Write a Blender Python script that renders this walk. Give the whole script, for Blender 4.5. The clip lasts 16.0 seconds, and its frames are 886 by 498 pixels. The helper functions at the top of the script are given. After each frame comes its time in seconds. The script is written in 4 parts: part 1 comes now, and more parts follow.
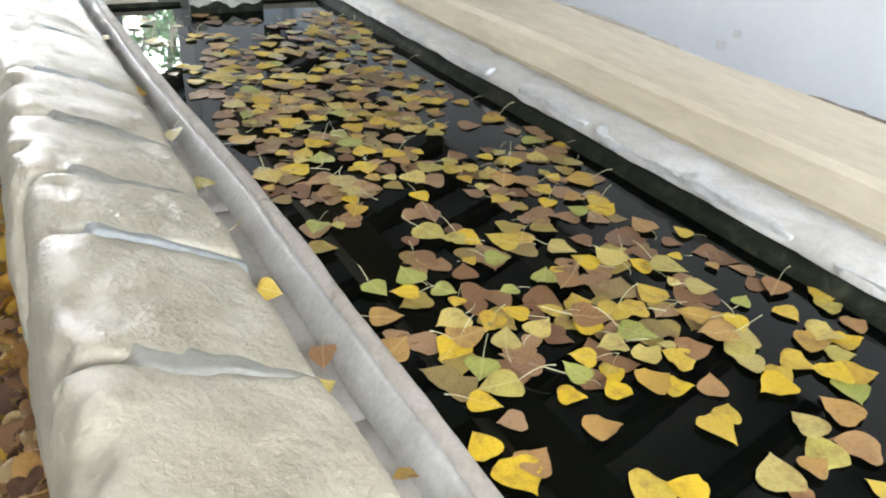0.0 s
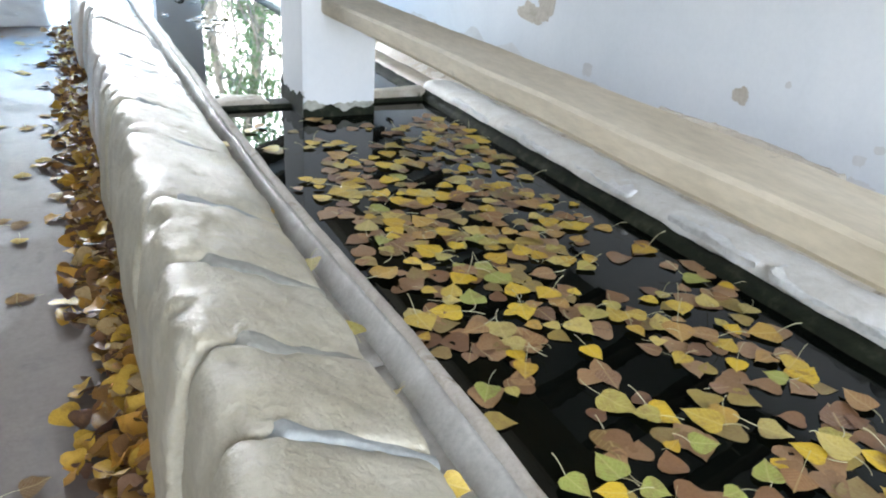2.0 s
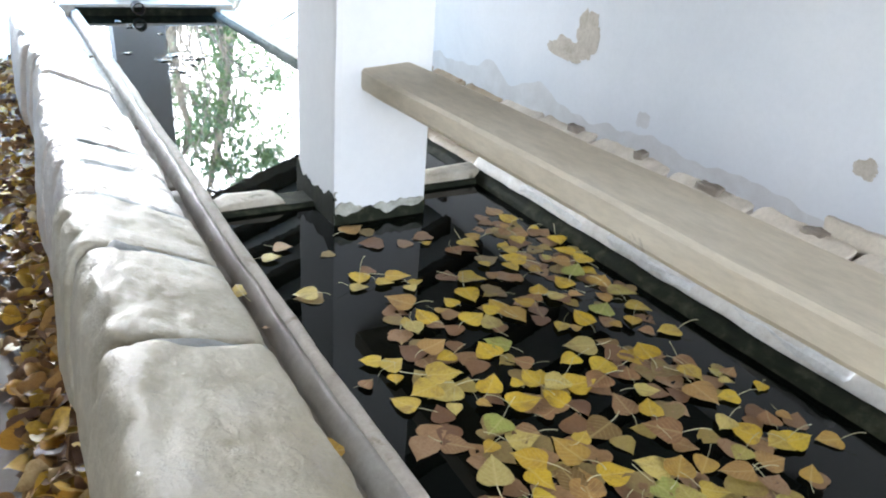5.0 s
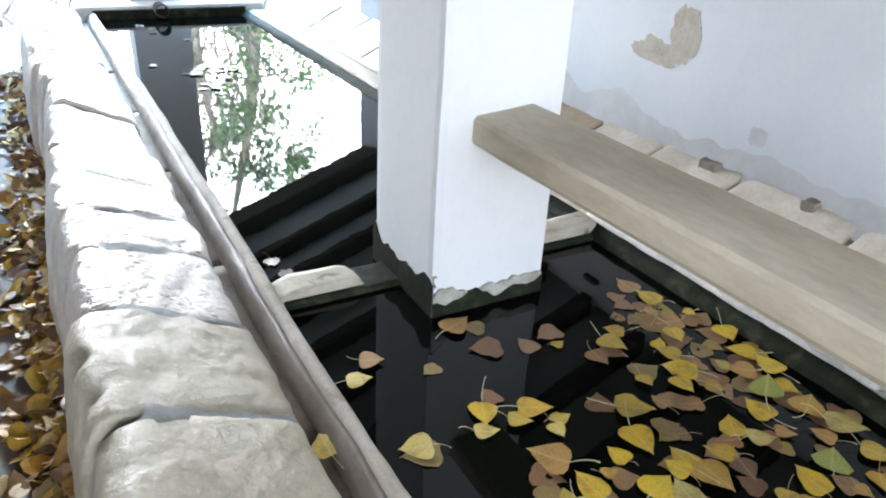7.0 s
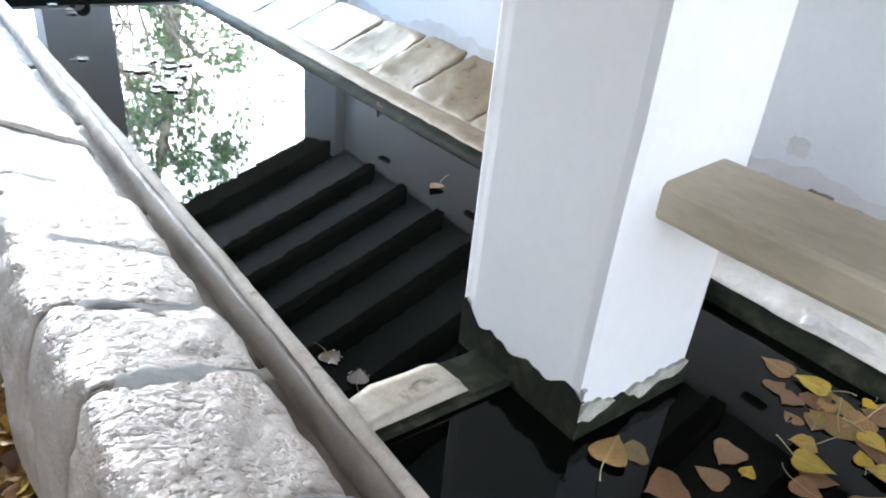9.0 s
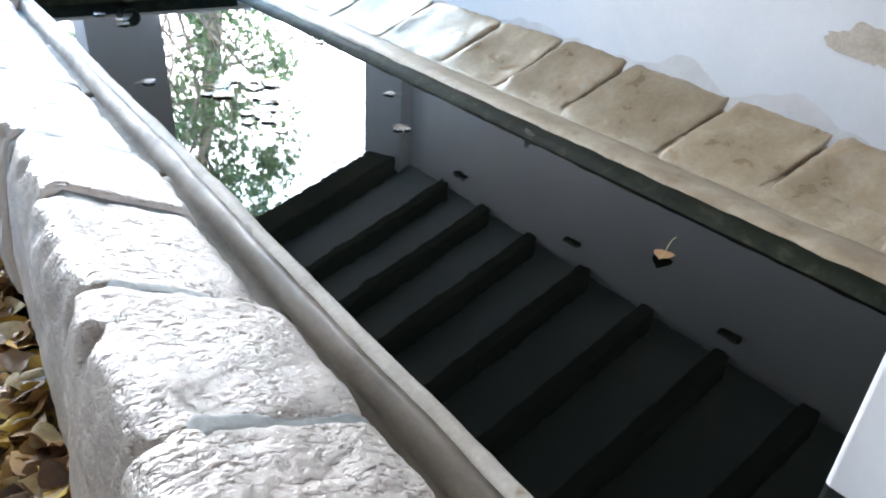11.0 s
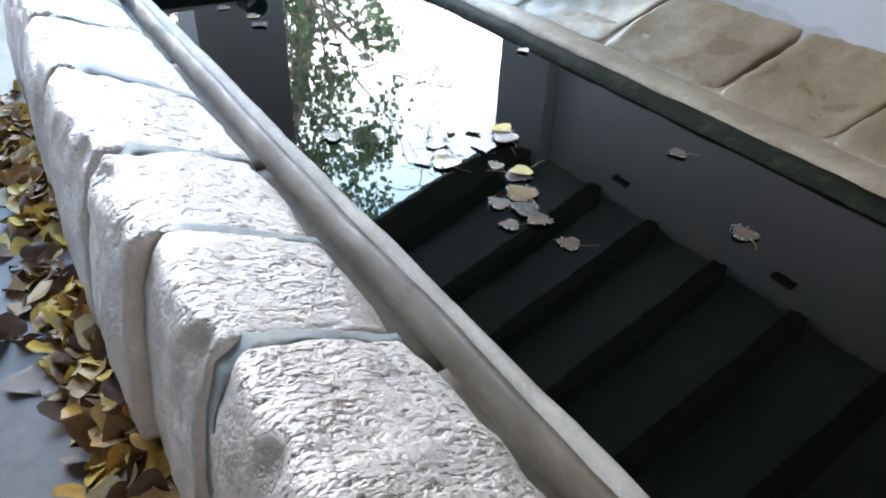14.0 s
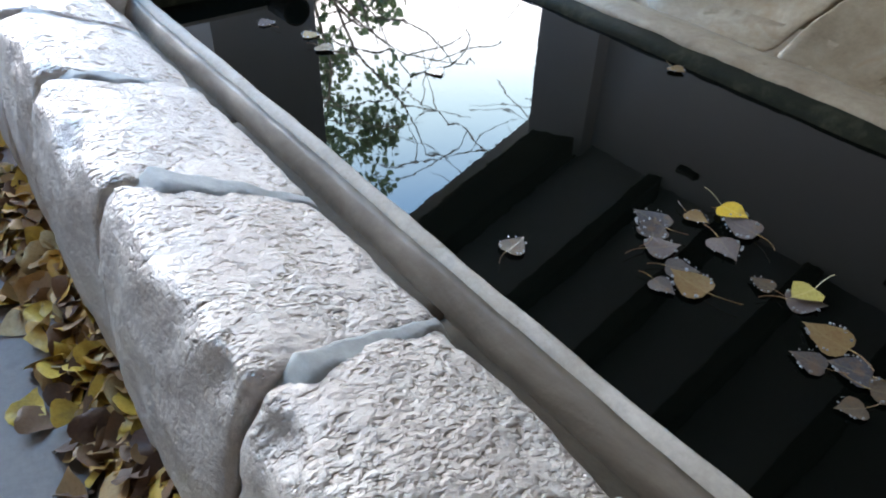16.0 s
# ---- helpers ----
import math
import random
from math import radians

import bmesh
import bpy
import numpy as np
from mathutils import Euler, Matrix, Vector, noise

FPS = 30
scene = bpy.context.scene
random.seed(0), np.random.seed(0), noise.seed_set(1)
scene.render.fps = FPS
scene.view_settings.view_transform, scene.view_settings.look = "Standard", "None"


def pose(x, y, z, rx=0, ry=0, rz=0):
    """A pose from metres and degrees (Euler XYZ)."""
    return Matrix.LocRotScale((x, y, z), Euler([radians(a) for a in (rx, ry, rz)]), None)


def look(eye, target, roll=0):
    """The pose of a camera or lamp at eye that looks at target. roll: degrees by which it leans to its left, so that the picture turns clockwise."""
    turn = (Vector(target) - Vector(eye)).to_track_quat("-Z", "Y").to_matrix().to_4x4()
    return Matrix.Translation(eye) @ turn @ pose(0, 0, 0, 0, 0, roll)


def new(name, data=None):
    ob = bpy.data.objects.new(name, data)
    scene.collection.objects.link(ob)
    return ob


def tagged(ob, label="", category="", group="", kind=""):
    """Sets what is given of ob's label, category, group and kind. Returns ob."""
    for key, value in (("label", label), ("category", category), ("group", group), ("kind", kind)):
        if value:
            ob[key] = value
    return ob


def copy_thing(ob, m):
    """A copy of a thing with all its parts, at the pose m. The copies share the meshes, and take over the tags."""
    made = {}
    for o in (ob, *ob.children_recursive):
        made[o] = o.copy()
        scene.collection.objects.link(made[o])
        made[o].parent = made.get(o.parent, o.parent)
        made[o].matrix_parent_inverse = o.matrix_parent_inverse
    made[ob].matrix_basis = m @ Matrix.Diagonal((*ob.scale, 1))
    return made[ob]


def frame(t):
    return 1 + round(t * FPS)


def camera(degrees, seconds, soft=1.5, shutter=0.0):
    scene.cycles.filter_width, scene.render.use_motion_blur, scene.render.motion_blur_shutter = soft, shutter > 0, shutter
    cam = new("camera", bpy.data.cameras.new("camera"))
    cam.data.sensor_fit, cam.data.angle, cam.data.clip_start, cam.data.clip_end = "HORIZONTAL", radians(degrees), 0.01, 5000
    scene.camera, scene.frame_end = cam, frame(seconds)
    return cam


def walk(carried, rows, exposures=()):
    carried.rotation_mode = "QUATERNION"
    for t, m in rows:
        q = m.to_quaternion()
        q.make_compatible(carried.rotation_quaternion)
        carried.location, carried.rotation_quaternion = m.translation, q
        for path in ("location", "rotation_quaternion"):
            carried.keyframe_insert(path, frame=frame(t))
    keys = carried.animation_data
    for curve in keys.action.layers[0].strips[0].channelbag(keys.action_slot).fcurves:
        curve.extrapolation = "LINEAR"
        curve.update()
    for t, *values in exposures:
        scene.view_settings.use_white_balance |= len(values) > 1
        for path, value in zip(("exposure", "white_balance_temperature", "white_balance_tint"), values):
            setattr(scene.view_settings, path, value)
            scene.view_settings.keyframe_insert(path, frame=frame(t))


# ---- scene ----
cam = camera(64.4, 16.0, soft=2.0)
PATH = [
    (0, (0.419, 0.019, 1.397), (1.359, 1.443, 0.354), 4.7),
    (0.5, (0.418, 0.053, 1.415), (1.294, 1.56, 0.434), 4.4),
    (1, (0.387, 0.14, 1.432), (1.235, 1.695, 0.502), 5.0),
    (1.5, (0.322, 0.3, 1.451), (1.194, 1.856, 0.546), 4.6),
    (2, (0.264, 0.452, 1.461), (1.131, 2.026, 0.585), 4.6),
    (2.5, (0.293, 0.634, 1.463), (1.08, 2.27, 0.624), 3.1),
    (3, (0.342, 0.835, 1.47), (1.088, 2.501, 0.653), 3.7),
    (3.5, (0.325, 1.031, 1.471), (1.155, 2.657, 0.652), 4.4),
    (3.7, (0.302, 1.117, 1.482), (1.174, 2.719, 0.66), 4.1),
    (6, (0.359, 1.97, 1.572), (1.343, 3.46, 0.672), 4.6),
    (6.5, (0.359, 2.169, 1.569), (1.358, 3.657, 0.681), 3.7),
    (7, (0.427, 2.408, 1.553), (1.331, 3.936, 0.632), 3.2),
    (7.5, (0.443, 2.569, 1.545), (1.344, 4.094, 0.616), 4.3),
    (8, (0.398, 2.76, 1.518), (1.4, 4.197, 0.554), 6.7),
    (8.5, (0.33, 2.976, 1.521), (1.42, 4.349, 0.559), 6.6),
    (10.8, (0.28, 4.084, 1.366), (1.384, 5.42, 0.368), 4.6),
    (11, (0.302, 4.163, 1.352), (1.369, 5.538, 0.367), 3.9),
    (11.5, (0.368, 4.394, 1.356), (1.349, 5.804, 0.331), 3.0),
    (12, (0.37, 4.565, 1.365), (1.286, 6.034, 0.364), 3.1),
    (12.5, (0.295, 4.802, 1.368), (1.313, 6.168, 0.321), 6.3),
    (13, (0.233, 5.012, 1.381), (1.295, 6.331, 0.317), 5.4),
    (13.5, (0.247, 5.26, 1.346), (1.215, 6.602, 0.222), 3.8),
    (14, (0.291, 5.483, 1.348), (1.208, 6.848, 0.209), 2.7),
    (14.5, (0.272, 5.685, 1.353), (1.238, 7.012, 0.212), 3.8),
    (15, (0.201, 5.934, 1.361), (1.277, 7.126, 0.169), 4.4),
    (15.5, (0.178, 6.167, 1.366), (1.219, 7.364, 0.148), 3.5),
    (16, (0.239, 6.429, 1.34), (1.202, 7.646, 0.079), 1.7),
]
EXPOSURES = [(0, 2.06, 6480, 9), (1, 1.93, 6220, 9), (2, 1.97, 6180, 9), (3.5, 2.08, 6220, 10), (7, 2.12, 6230, 11), (8.5, 2.12, 6220, 12), (11, 1.96, 6250, 13), (12.5, 1.76, 6240, 14), (13.5, 1.45, 6360, 15), (14.5, 1.16, 6520, 16), (16, 0.72, 6740, 17)]
walk(cam, [(t, look(eye, target, roll)) for t, eye, target, roll in PATH], EXPOSURES)

# ---- light ----
SUN_ELEVATION, SUN_AZIMUTH = 55.0, 215.0
world = bpy.data.worlds.new("sky")
scene.world = world
world.use_nodes = True
wn = world.node_tree
sky = wn.nodes.new("ShaderNodeTexSky")
sky.sky_type, sky.sun_disc = "NISHITA", False
sky.sun_elevation, sky.sun_rotation = radians(SUN_ELEVATION), radians(SUN_AZIMUTH)
wn.nodes["Background"].inputs["Strength"].default_value = 0.15
wn.links.new(sky.outputs[0], wn.nodes["Background"].inputs["Color"])
sun = new("sun", bpy.data.lights.new("sun", "SUN"))
sun.data.energy, sun.data.angle, sun.data.color = 5.0, radians(0.5), (1.0, 0.95, 0.87)
to_sun = Vector((math.sin(radians(SUN_AZIMUTH)) * math.cos(radians(SUN_ELEVATION)), math.cos(radians(SUN_AZIMUTH)) * math.cos(radians(SUN_ELEVATION)), math.sin(radians(SUN_ELEVATION))))
sun.matrix_world = look((0, 0, 30), Vector((0, 0, 30)) - to_sun)


def opening_light(name, eye, target, width, height, energy, color):
    """An added area lamp that stands in for sky light at one open end of the building."""
    lamp = new(name, bpy.data.lights.new(name, "AREA"))
    lamp.data.shape, lamp.data.size, lamp.data.size_y = "RECTANGLE", width, height
    lamp.data.energy, lamp.data.color = energy, color
    lamp.matrix_world = look(eye, target)


opening_light("sky_light_near_end", (0.9, -2.3, 1.9), (0.9, 5, 0.9), 3.6, 2.2, 74, (0.98, 0.99, 1.0))
# added fill, turned upward to brighten the ceiling like bounce from the ground
opening_light("sky_light_far_end", (-0.15, 9.3, 2.2), (0.3, 5, 2.4), 1.5, 1.5, 16, (0.98, 0.98, 1.0))

# ---- plan, in metres ----
WATER = 0.4275
WALL_X, WALL_LEFT, END_Y, NEAR_Y = 3.76, -1.75, 9.22, -2.2
EAVE, PITCH = 2.03, 0.37


def roof_z(x):
    return EAVE + PITCH * (WALL_X - x)


# ---- materials ----
def nodes_of(name):
    m = bpy.data.materials.new(name)
    m.use_nodes = True
    return m, m.node_tree, m.node_tree.nodes["Principled BSDF"]


def noise_node(nt, scale, detail=6.0, rough=0.6, stretch=(1, 1, 1), warp=0.0):
    tc = nt.nodes.new("ShaderNodeTexCoord")
    mp = nt.nodes.new("ShaderNodeMapping")
    mp.inputs["Scale"].default_value = stretch
    n = nt.nodes.new("ShaderNodeTexNoise")
    n.inputs["Scale"].default_value, n.inputs["Detail"].default_value = scale, detail
    n.inputs["Roughness"].default_value, n.inputs["Distortion"].default_value = rough, warp
    nt.links.new(tc.outputs["Object"], mp.inputs["Vector"])
    nt.links.new(mp.outputs["Vector"], n.inputs["Vector"])
    return n


def ramp_node(nt, source, stops):
    r = nt.nodes.new("ShaderNodeValToRGB")
    while len(r.color_ramp.elements) < len(stops):
        r.color_ramp.elements.new(0.5)
    for e, (at, c) in zip(r.color_ramp.elements, stops):
        e.position, e.color = at, (*c, 1)
    nt.links.new(source, r.inputs["Fac"])
    return r


def mix_node(nt, factor, a, b, kind="MIX"):
    m = nt.nodes.new("ShaderNodeMix")
    m.data_type, m.blend_type = "RGBA", kind
    for socket, v in ((m.inputs[0], factor), (m.inputs[6], a), (m.inputs[7], b)):
        if isinstance(v, bpy.types.NodeSocket):
            nt.links.new(v, socket)
        else:
            socket.default_value = v if isinstance(v, (int, float)) else (*v, 1)
    return m.outputs[2]


def grey(v):
    return (v, v, v)


def surface(name, dark, mid, light, scale=3.0, fine=40.0, rough=(0.6, 0.9), bump=0.3, bump_scale=30.0, depth=0.01, random=0.0, stains=None, stretch=(1, 1, 1), pits=0.0, grainy=0.6, flakes=0.0):
    """A weathered surface: broad stains, fine grain, relief; stains: (colour, scale, from, to)."""
    m, nt, b = nodes_of(name)
    broad = noise_node(nt, scale, 5, 0.62, stretch, 0.4)
    c = ramp_node(nt, broad.outputs["Fac"], ((0.3, dark), (0.52, mid), (0.72, light))).outputs[0]
    grain = noise_node(nt, fine, 4, 0.7, stretch)
    g = ramp_node(nt, grain.outputs["Fac"], ((0.3, grey(0.72)), (0.62, grey(1.0)))).outputs[0]
    c = mix_node(nt, grainy, c, g, "MULTIPLY")
    if random:
        info = nt.nodes.new("ShaderNodeObjectInfo")
        lo = nt.nodes.new("ShaderNodeMapRange")
        lo.inputs["To Min"].default_value, lo.inputs["To Max"].default_value = 1 - random, 1 + random * 0.4
        nt.links.new(info.outputs["Random"], lo.inputs["Value"])
        hs = nt.nodes.new("ShaderNodeHueSaturation")
        nt.links.new(lo.outputs[0], hs.inputs["Value"])
        nt.links.new(c, hs.inputs["Color"])
        c = hs.outputs[0]
    if stains:
        colour, s, a, z = stains
        patch = ramp_node(nt, noise_node(nt, s, 7, 0.65, (1, 1, 1), 0.8).outputs["Fac"], ((a, grey(0)), (z, grey(1)))).outputs[0]
        c = mix_node(nt, patch, c, colour)
    nt.links.new(c, b.inputs["Base Color"])
    rr = ramp_node(nt, broad.outputs["Fac"], ((0.3, grey(rough[0])), (0.7, grey(rough[1])))).outputs[0]
    nt.links.new(rr, b.inputs["Roughness"])
    relief = noise_node(nt, bump_scale, 8, 0.65, stretch)
    h = relief.outputs["Fac"]
    if flakes:
        scale = ramp_node(nt, noise_node(nt, 24, 2, 0.5, (1.5, 0.8, 1), 0.3).outputs["Fac"], ((0.60, grey(0)), (0.66, grey(1)))).outputs[0]
        hole = ramp_node(nt, noise_node(nt, 30, 2, 0.5, (1.2, 0.8, 1), 0.3).outputs["Fac"], ((0.32, grey(0)), (0.38, grey(1)))).outputs[0]
        h = mix_node(nt, flakes, h, mix_node(nt, 0.5, scale, hole, "ADD"), "ADD")
    if pits:
        chisel = noise_node(nt, 50, 2, 0.55, (0.75, 1.25, 1.0), 0.25)
        chisel.inputs["Vector"].links[0].from_node.inputs["Rotation"].default_value = (0, 0, 0.5)
        cut = ramp_node(nt, chisel.outputs["Fac"], ((0.31, grey(0)), (0.42, grey(0.8)), (0.64, grey(1)))).outputs[0]
        nick = noise_node(nt, 95, 2, 0.5, (0.8, 1.2, 1.0), 0.1)
        small = ramp_node(nt, nick.outputs["Fac"], ((0.27, grey(0)), (0.42, grey(0.8)), (0.6, grey(1)))).outputs[0]
        # the upper faces are picked with a point, the sides left smoother
        facing = nt.nodes.new("ShaderNodeNewGeometry")
        up = nt.nodes.new("ShaderNodeSeparateXYZ")
        nt.links.new(facing.outputs["Normal"], up.inputs[0])
        picked = ramp_node(nt, up.outputs["Z"], ((0.45, grey(0.15)), (0.85, grey(1)))).outputs[0]
        worn = ramp_node(nt, noise_node(nt, 7, 3, 0.5).outputs["Fac"], ((0.38, grey(0.25)), (0.55, grey(1)))).outputs[0]
        picked = mix_node(nt, 1.0, picked, worn, "MULTIPLY")
        cut = mix_node(nt, picked, grey(0.9), cut)
        small = mix_node(nt, picked, grey(0.9), small)
        h = mix_node(nt, pits, h, mix_node(nt, 0.4, cut, small, "MULTIPLY"))
        # shade in the pick marks' hollows, painted into the base colour
        pit_shade = mix_node(nt, 1.0, cut, small, "MULTIPLY")
        c2 = mix_node(nt, pit_shade, (0.56, 0.49, 0.43), (1.0, 1.0, 1.0))
        nt.links.new(mix_node(nt, 1.0, c, c2, "MULTIPLY"), b.inputs["Base Color"])
    bp = nt.nodes.new("ShaderNodeBump")
    bp.inputs["Strength"].default_value, bp.inputs["Distance"].default_value = bump, depth
    nt.links.new(h, bp.inputs["Height"])
    nt.links.new(bp.outputs[0], b.inputs["Normal"])
    return m


M_STONE = surface("cream_limestone", (0.39, 0.345, 0.25), (0.495, 0.455, 0.35), (0.58, 0.545, 0.45), 5, 60, (0.34, 0.6), 0.75, 20, 0.020, 0.10, ((0.43, 0.40, 0.34), 4, 0.56, 0.74), grainy=0.45, flakes=0.06)
M_HEWN = surface("hewn_pale_limestone", (0.53, 0.465, 0.415), (0.65, 0.595, 0.545), (0.74, 0.70, 0.655), 6, 70, (0.3, 0.45), 1.0, 26, 0.021, 0.06, ((0.52, 0.44, 0.36), 7, 0.66, 0.8), (1, 1, 1), 0.6, 0.4)
for wet in (M_HEWN,):
    gloss = wet.node_tree.nodes["Principled BSDF"]
    gloss.inputs["Coat Weight"].default_value, gloss.inputs["Coat Roughness"].default_value = 0.8, 0.27
    wet.node_tree.links.new(gloss.inputs["Normal"].links[0].from_socket, gloss.inputs["Coat Normal"])
coat = M_STONE.node_tree.nodes["Principled BSDF"]
coat.inputs["Coat Roughness"].default_value = 0.24
damp = ramp_node(M_STONE.node_tree, noise_node(M_STONE.node_tree, 4.5, 4, 0.6).outputs["Fac"], ((0.42, grey(0.0)), (0.62, grey(0.42)))).outputs[0]
M_STONE.node_tree.links.new(damp, coat.inputs["Coat Weight"])
M_STONE.node_tree.links.new(coat.inputs["Normal"].links[0].from_socket, coat.inputs["Coat Normal"])
M_MORTAR = surface("grey_mortar", (0.21, 0.225, 0.225), (0.31, 0.325, 0.32), (0.42, 0.435, 0.43), 8, 70, (0.6, 0.85), 0.35, 30, 0.008)
M_PALEMORTAR = surface("pale_mortar", (0.22, 0.215, 0.19), (0.31, 0.305, 0.27), (0.40, 0.39, 0.34), 8, 70, (0.6, 0.85), 0.35, 30, 0.008)
M_KERB = surface("worn_kerb_concrete", (0.33, 0.29, 0.24), (0.44, 0.40, 0.345), (0.55, 0.51, 0.455), 6, 80, (0.65, 0.9), 0.35, 40, 0.006, 0.0, ((0.22, 0.18, 0.12), 9, 0.6, 0.72))
M_PARTITION = surface("tan_worn_partition", (0.38, 0.33, 0.25), (0.52, 0.47, 0.38), (0.64, 0.60, 0.52), 9, 60, (0.5, 0.8), 0.5, 30, 0.01, 0.0, ((0.10, 0.10, 0.07), 10, 0.58, 0.68))


def silted(name, pale, brown, start, end):
    """Concrete that is pale along the leafy basin and coated with brown silt further on."""
    m = surface(name, *pale, 8, 70, (0.4, 0.7), 0.4, 40, 0.006)
    nt, b = m.node_tree, m.node_tree.nodes["Principled BSDF"]
    clean = b.inputs["Base Color"].links[0].from_socket
    silt = ramp_node(nt, noise_node(nt, 9, 6, 0.65, (1, 0.4, 1), 0.5).outputs["Fac"], ((0.3, brown[0]), (0.5, brown[1]), (0.7, brown[2]))).outputs[0]
    tc = nt.nodes.new("ShaderNodeTexCoord")
    split = nt.nodes.new("ShaderNodeSeparateXYZ")
    nt.links.new(tc.outputs["Object"], split.inputs[0])
    wave = nt.nodes.new("ShaderNodeMath")
    wave.operation = "MULTIPLY_ADD"
    wave.inputs[1].default_value = 1.6
    nt.links.new(noise_node(nt, 3, 4, 0.6).outputs["Fac"], wave.inputs[0])
    nt.links.new(split.outputs["Y"], wave.inputs[2])
    reach = nt.nodes.new("ShaderNodeMapRange")
    reach.inputs["From Min"].default_value, reach.inputs["From Max"].default_value = start + 0.8, end + 0.8
    nt.links.new(wave.outputs[0], reach.inputs["Value"])
    nt.links.new(mix_node(nt, reach.outputs[0], clean, silt), b.inputs["Base Color"])
    return m


M_GUTTER = silted("damp_gutter", ((0.30, 0.28, 0.24), (0.42, 0.40, 0.36), (0.52, 0.50, 0.46)), ((0.06, 0.046, 0.032), (0.11, 0.085, 0.06), (0.17, 0.135, 0.10)), 1.8, 3.2)
# silt browns set extra dark, so the colour also carries this face's shade
M_KERBFACE = silted("silted_shaded_kerb_face", ((0.36, 0.34, 0.31), (0.46, 0.45, 0.42), (0.55, 0.54, 0.51)), ((0.07, 0.054, 0.039), (0.118, 0.093, 0.068), (0.18, 0.148, 0.115)), 2.0, 3.4)
M_PLASTER = surface("white_limewash", (0.64, 0.665, 0.70), (0.70, 0.72, 0.75), (0.75, 0.76, 0.78), 0.9, 30, (0.75, 0.92), 0.12, 7, 0.010, grainy=0.12)
M_PATCH = surface("bare_plaster", (0.42, 0.37, 0.30), (0.52, 0.47, 0.40), (0.60, 0.55, 0.48), 9, 60, (0.8, 0.95), 0.4, 40, 0.005)
M_DAMP = surface("faded_damp_plaster", (0.57, 0.56, 0.56), (0.625, 0.62, 0.62), (0.68, 0.68, 0.69), 5, 60, (0.8, 0.95), 0.2, 40, 0.004, grainy=0.2)
M_BEAM = surface("pale_weathered_beam", (0.51, 0.445, 0.335), (0.63, 0.56, 0.44), (0.70, 0.64, 0.53), 4, 50, (0.6, 0.85), 0.3, 24, 0.006, 0.0, ((0.34, 0.30, 0.24), 6, 0.66, 0.74), (1, 0.25, 1))
M_LIP = surface("rough_lime_lip", (0.60, 0.57, 0.52), (0.72, 0.70, 0.66), (0.82, 0.81, 0.79), 9, 60, (0.45, 0.8), 0.6, 30, 0.014, 0.0, ((0.46, 0.41, 0.33), 8, 0.64, 0.76), grainy=0.4)
M_CRUST = surface("white_lime_crust", (0.60, 0.60, 0.58), (0.72, 0.72, 0.71), (0.80, 0.80, 0.80), 12, 60, (0.3, 0.6), 0.7, 40, 0.01)
M_RIM = surface("tan_worn_rim", (0.27, 0.20, 0.13), (0.39, 0.32, 0.23), (0.50, 0.43, 0.33), 7, 60, (0.4, 0.7), 0.45, 30, 0.01, 0.0, ((0.20, 0.16, 0.10), 9, 0.6, 0.7))
M_SLAB = surface("tan_washing_slab", (0.26, 0.195, 0.125), (0.36, 0.29, 0.20), (0.45, 0.385, 0.29), 5, 50, (0.22, 0.5), 0.3, 14, 0.014, 0.14, ((0.30, 0.20, 0.11), 5, 0.58, 0.74))
M_PALESLAB = surface("pale_broken_slab", (0.44, 0.385, 0.315), (0.55, 0.495, 0.415), (0.63, 0.58, 0.51), 6, 50, (0.5, 0.8), 0.4, 20, 0.012, 0.12)
M_DARKJOINT = surface("dark_mortar_joint", (0.12, 0.10, 0.075), (0.18, 0.15, 0.12), (0.27, 0.24, 0.20), 8, 60, (0.5, 0.8), 0.4, 40, 0.006)
M_ALGAE = surface("algae_stained_stone", (0.008, 0.010, 0.007), (0.018, 0.021, 0.013), (0.055, 0.058, 0.038), 12, 60, (0.6, 0.85), 0.5, 40, 0.008)
M_ALGAE.node_tree.nodes["Principled BSDF"].inputs["Specular IOR Level"].default_value = 0.12
M_STAIN = surface("green_grey_stain", (0.26, 0.27, 0.22), (0.42, 0.42, 0.37), (0.58, 0.58, 0.55), 18, 60, (0.7, 0.9), 0.3, 40, 0.004)
M_FLOOR = surface("dusty_concrete_floor", (0.12, 0.094, 0.078), (0.165, 0.134, 0.112), (0.21, 0.175, 0.15), 2.6, 50, (0.6, 0.85), 0.3, 26, 0.008, 0.0, ((0.10, 0.085, 0.072), 3.5, 0.56, 0.72), grainy=0.5)
# for the assumed west wall: grey keeps its bounce low
M_ROUGHWALL = surface("grey_unseen_wall", (0.22, 0.21, 0.19), (0.30, 0.29, 0.27), (0.38, 0.37, 0.34), 2, 40, (0.8, 0.95), 0.4, 14, 0.02)
M_BOARDS = surface("whitewashed_ceiling", (0.68, 0.69, 0.70), (0.75, 0.76, 0.77), (0.80, 0.81, 0.82), 2, 30, (0.8, 0.95), 0.2, 10, 0.01, grainy=0.3)
M_RAFTER = surface("dark_rafter_timber", (0.03, 0.025, 0.018), (0.06, 0.05, 0.035), (0.10, 0.085, 0.06), 5, 60, (0.6, 0.85), 0.4, 30, 0.006, 0.1, None, (0.2, 1, 1))
M_BRICK = surface("limewashed_brick", (0.50, 0.36, 0.32), (0.60, 0.46, 0.42), (0.70, 0.60, 0.56), 6, 60, (0.8, 0.95), 0.4, 40, 0.006, 0.18)
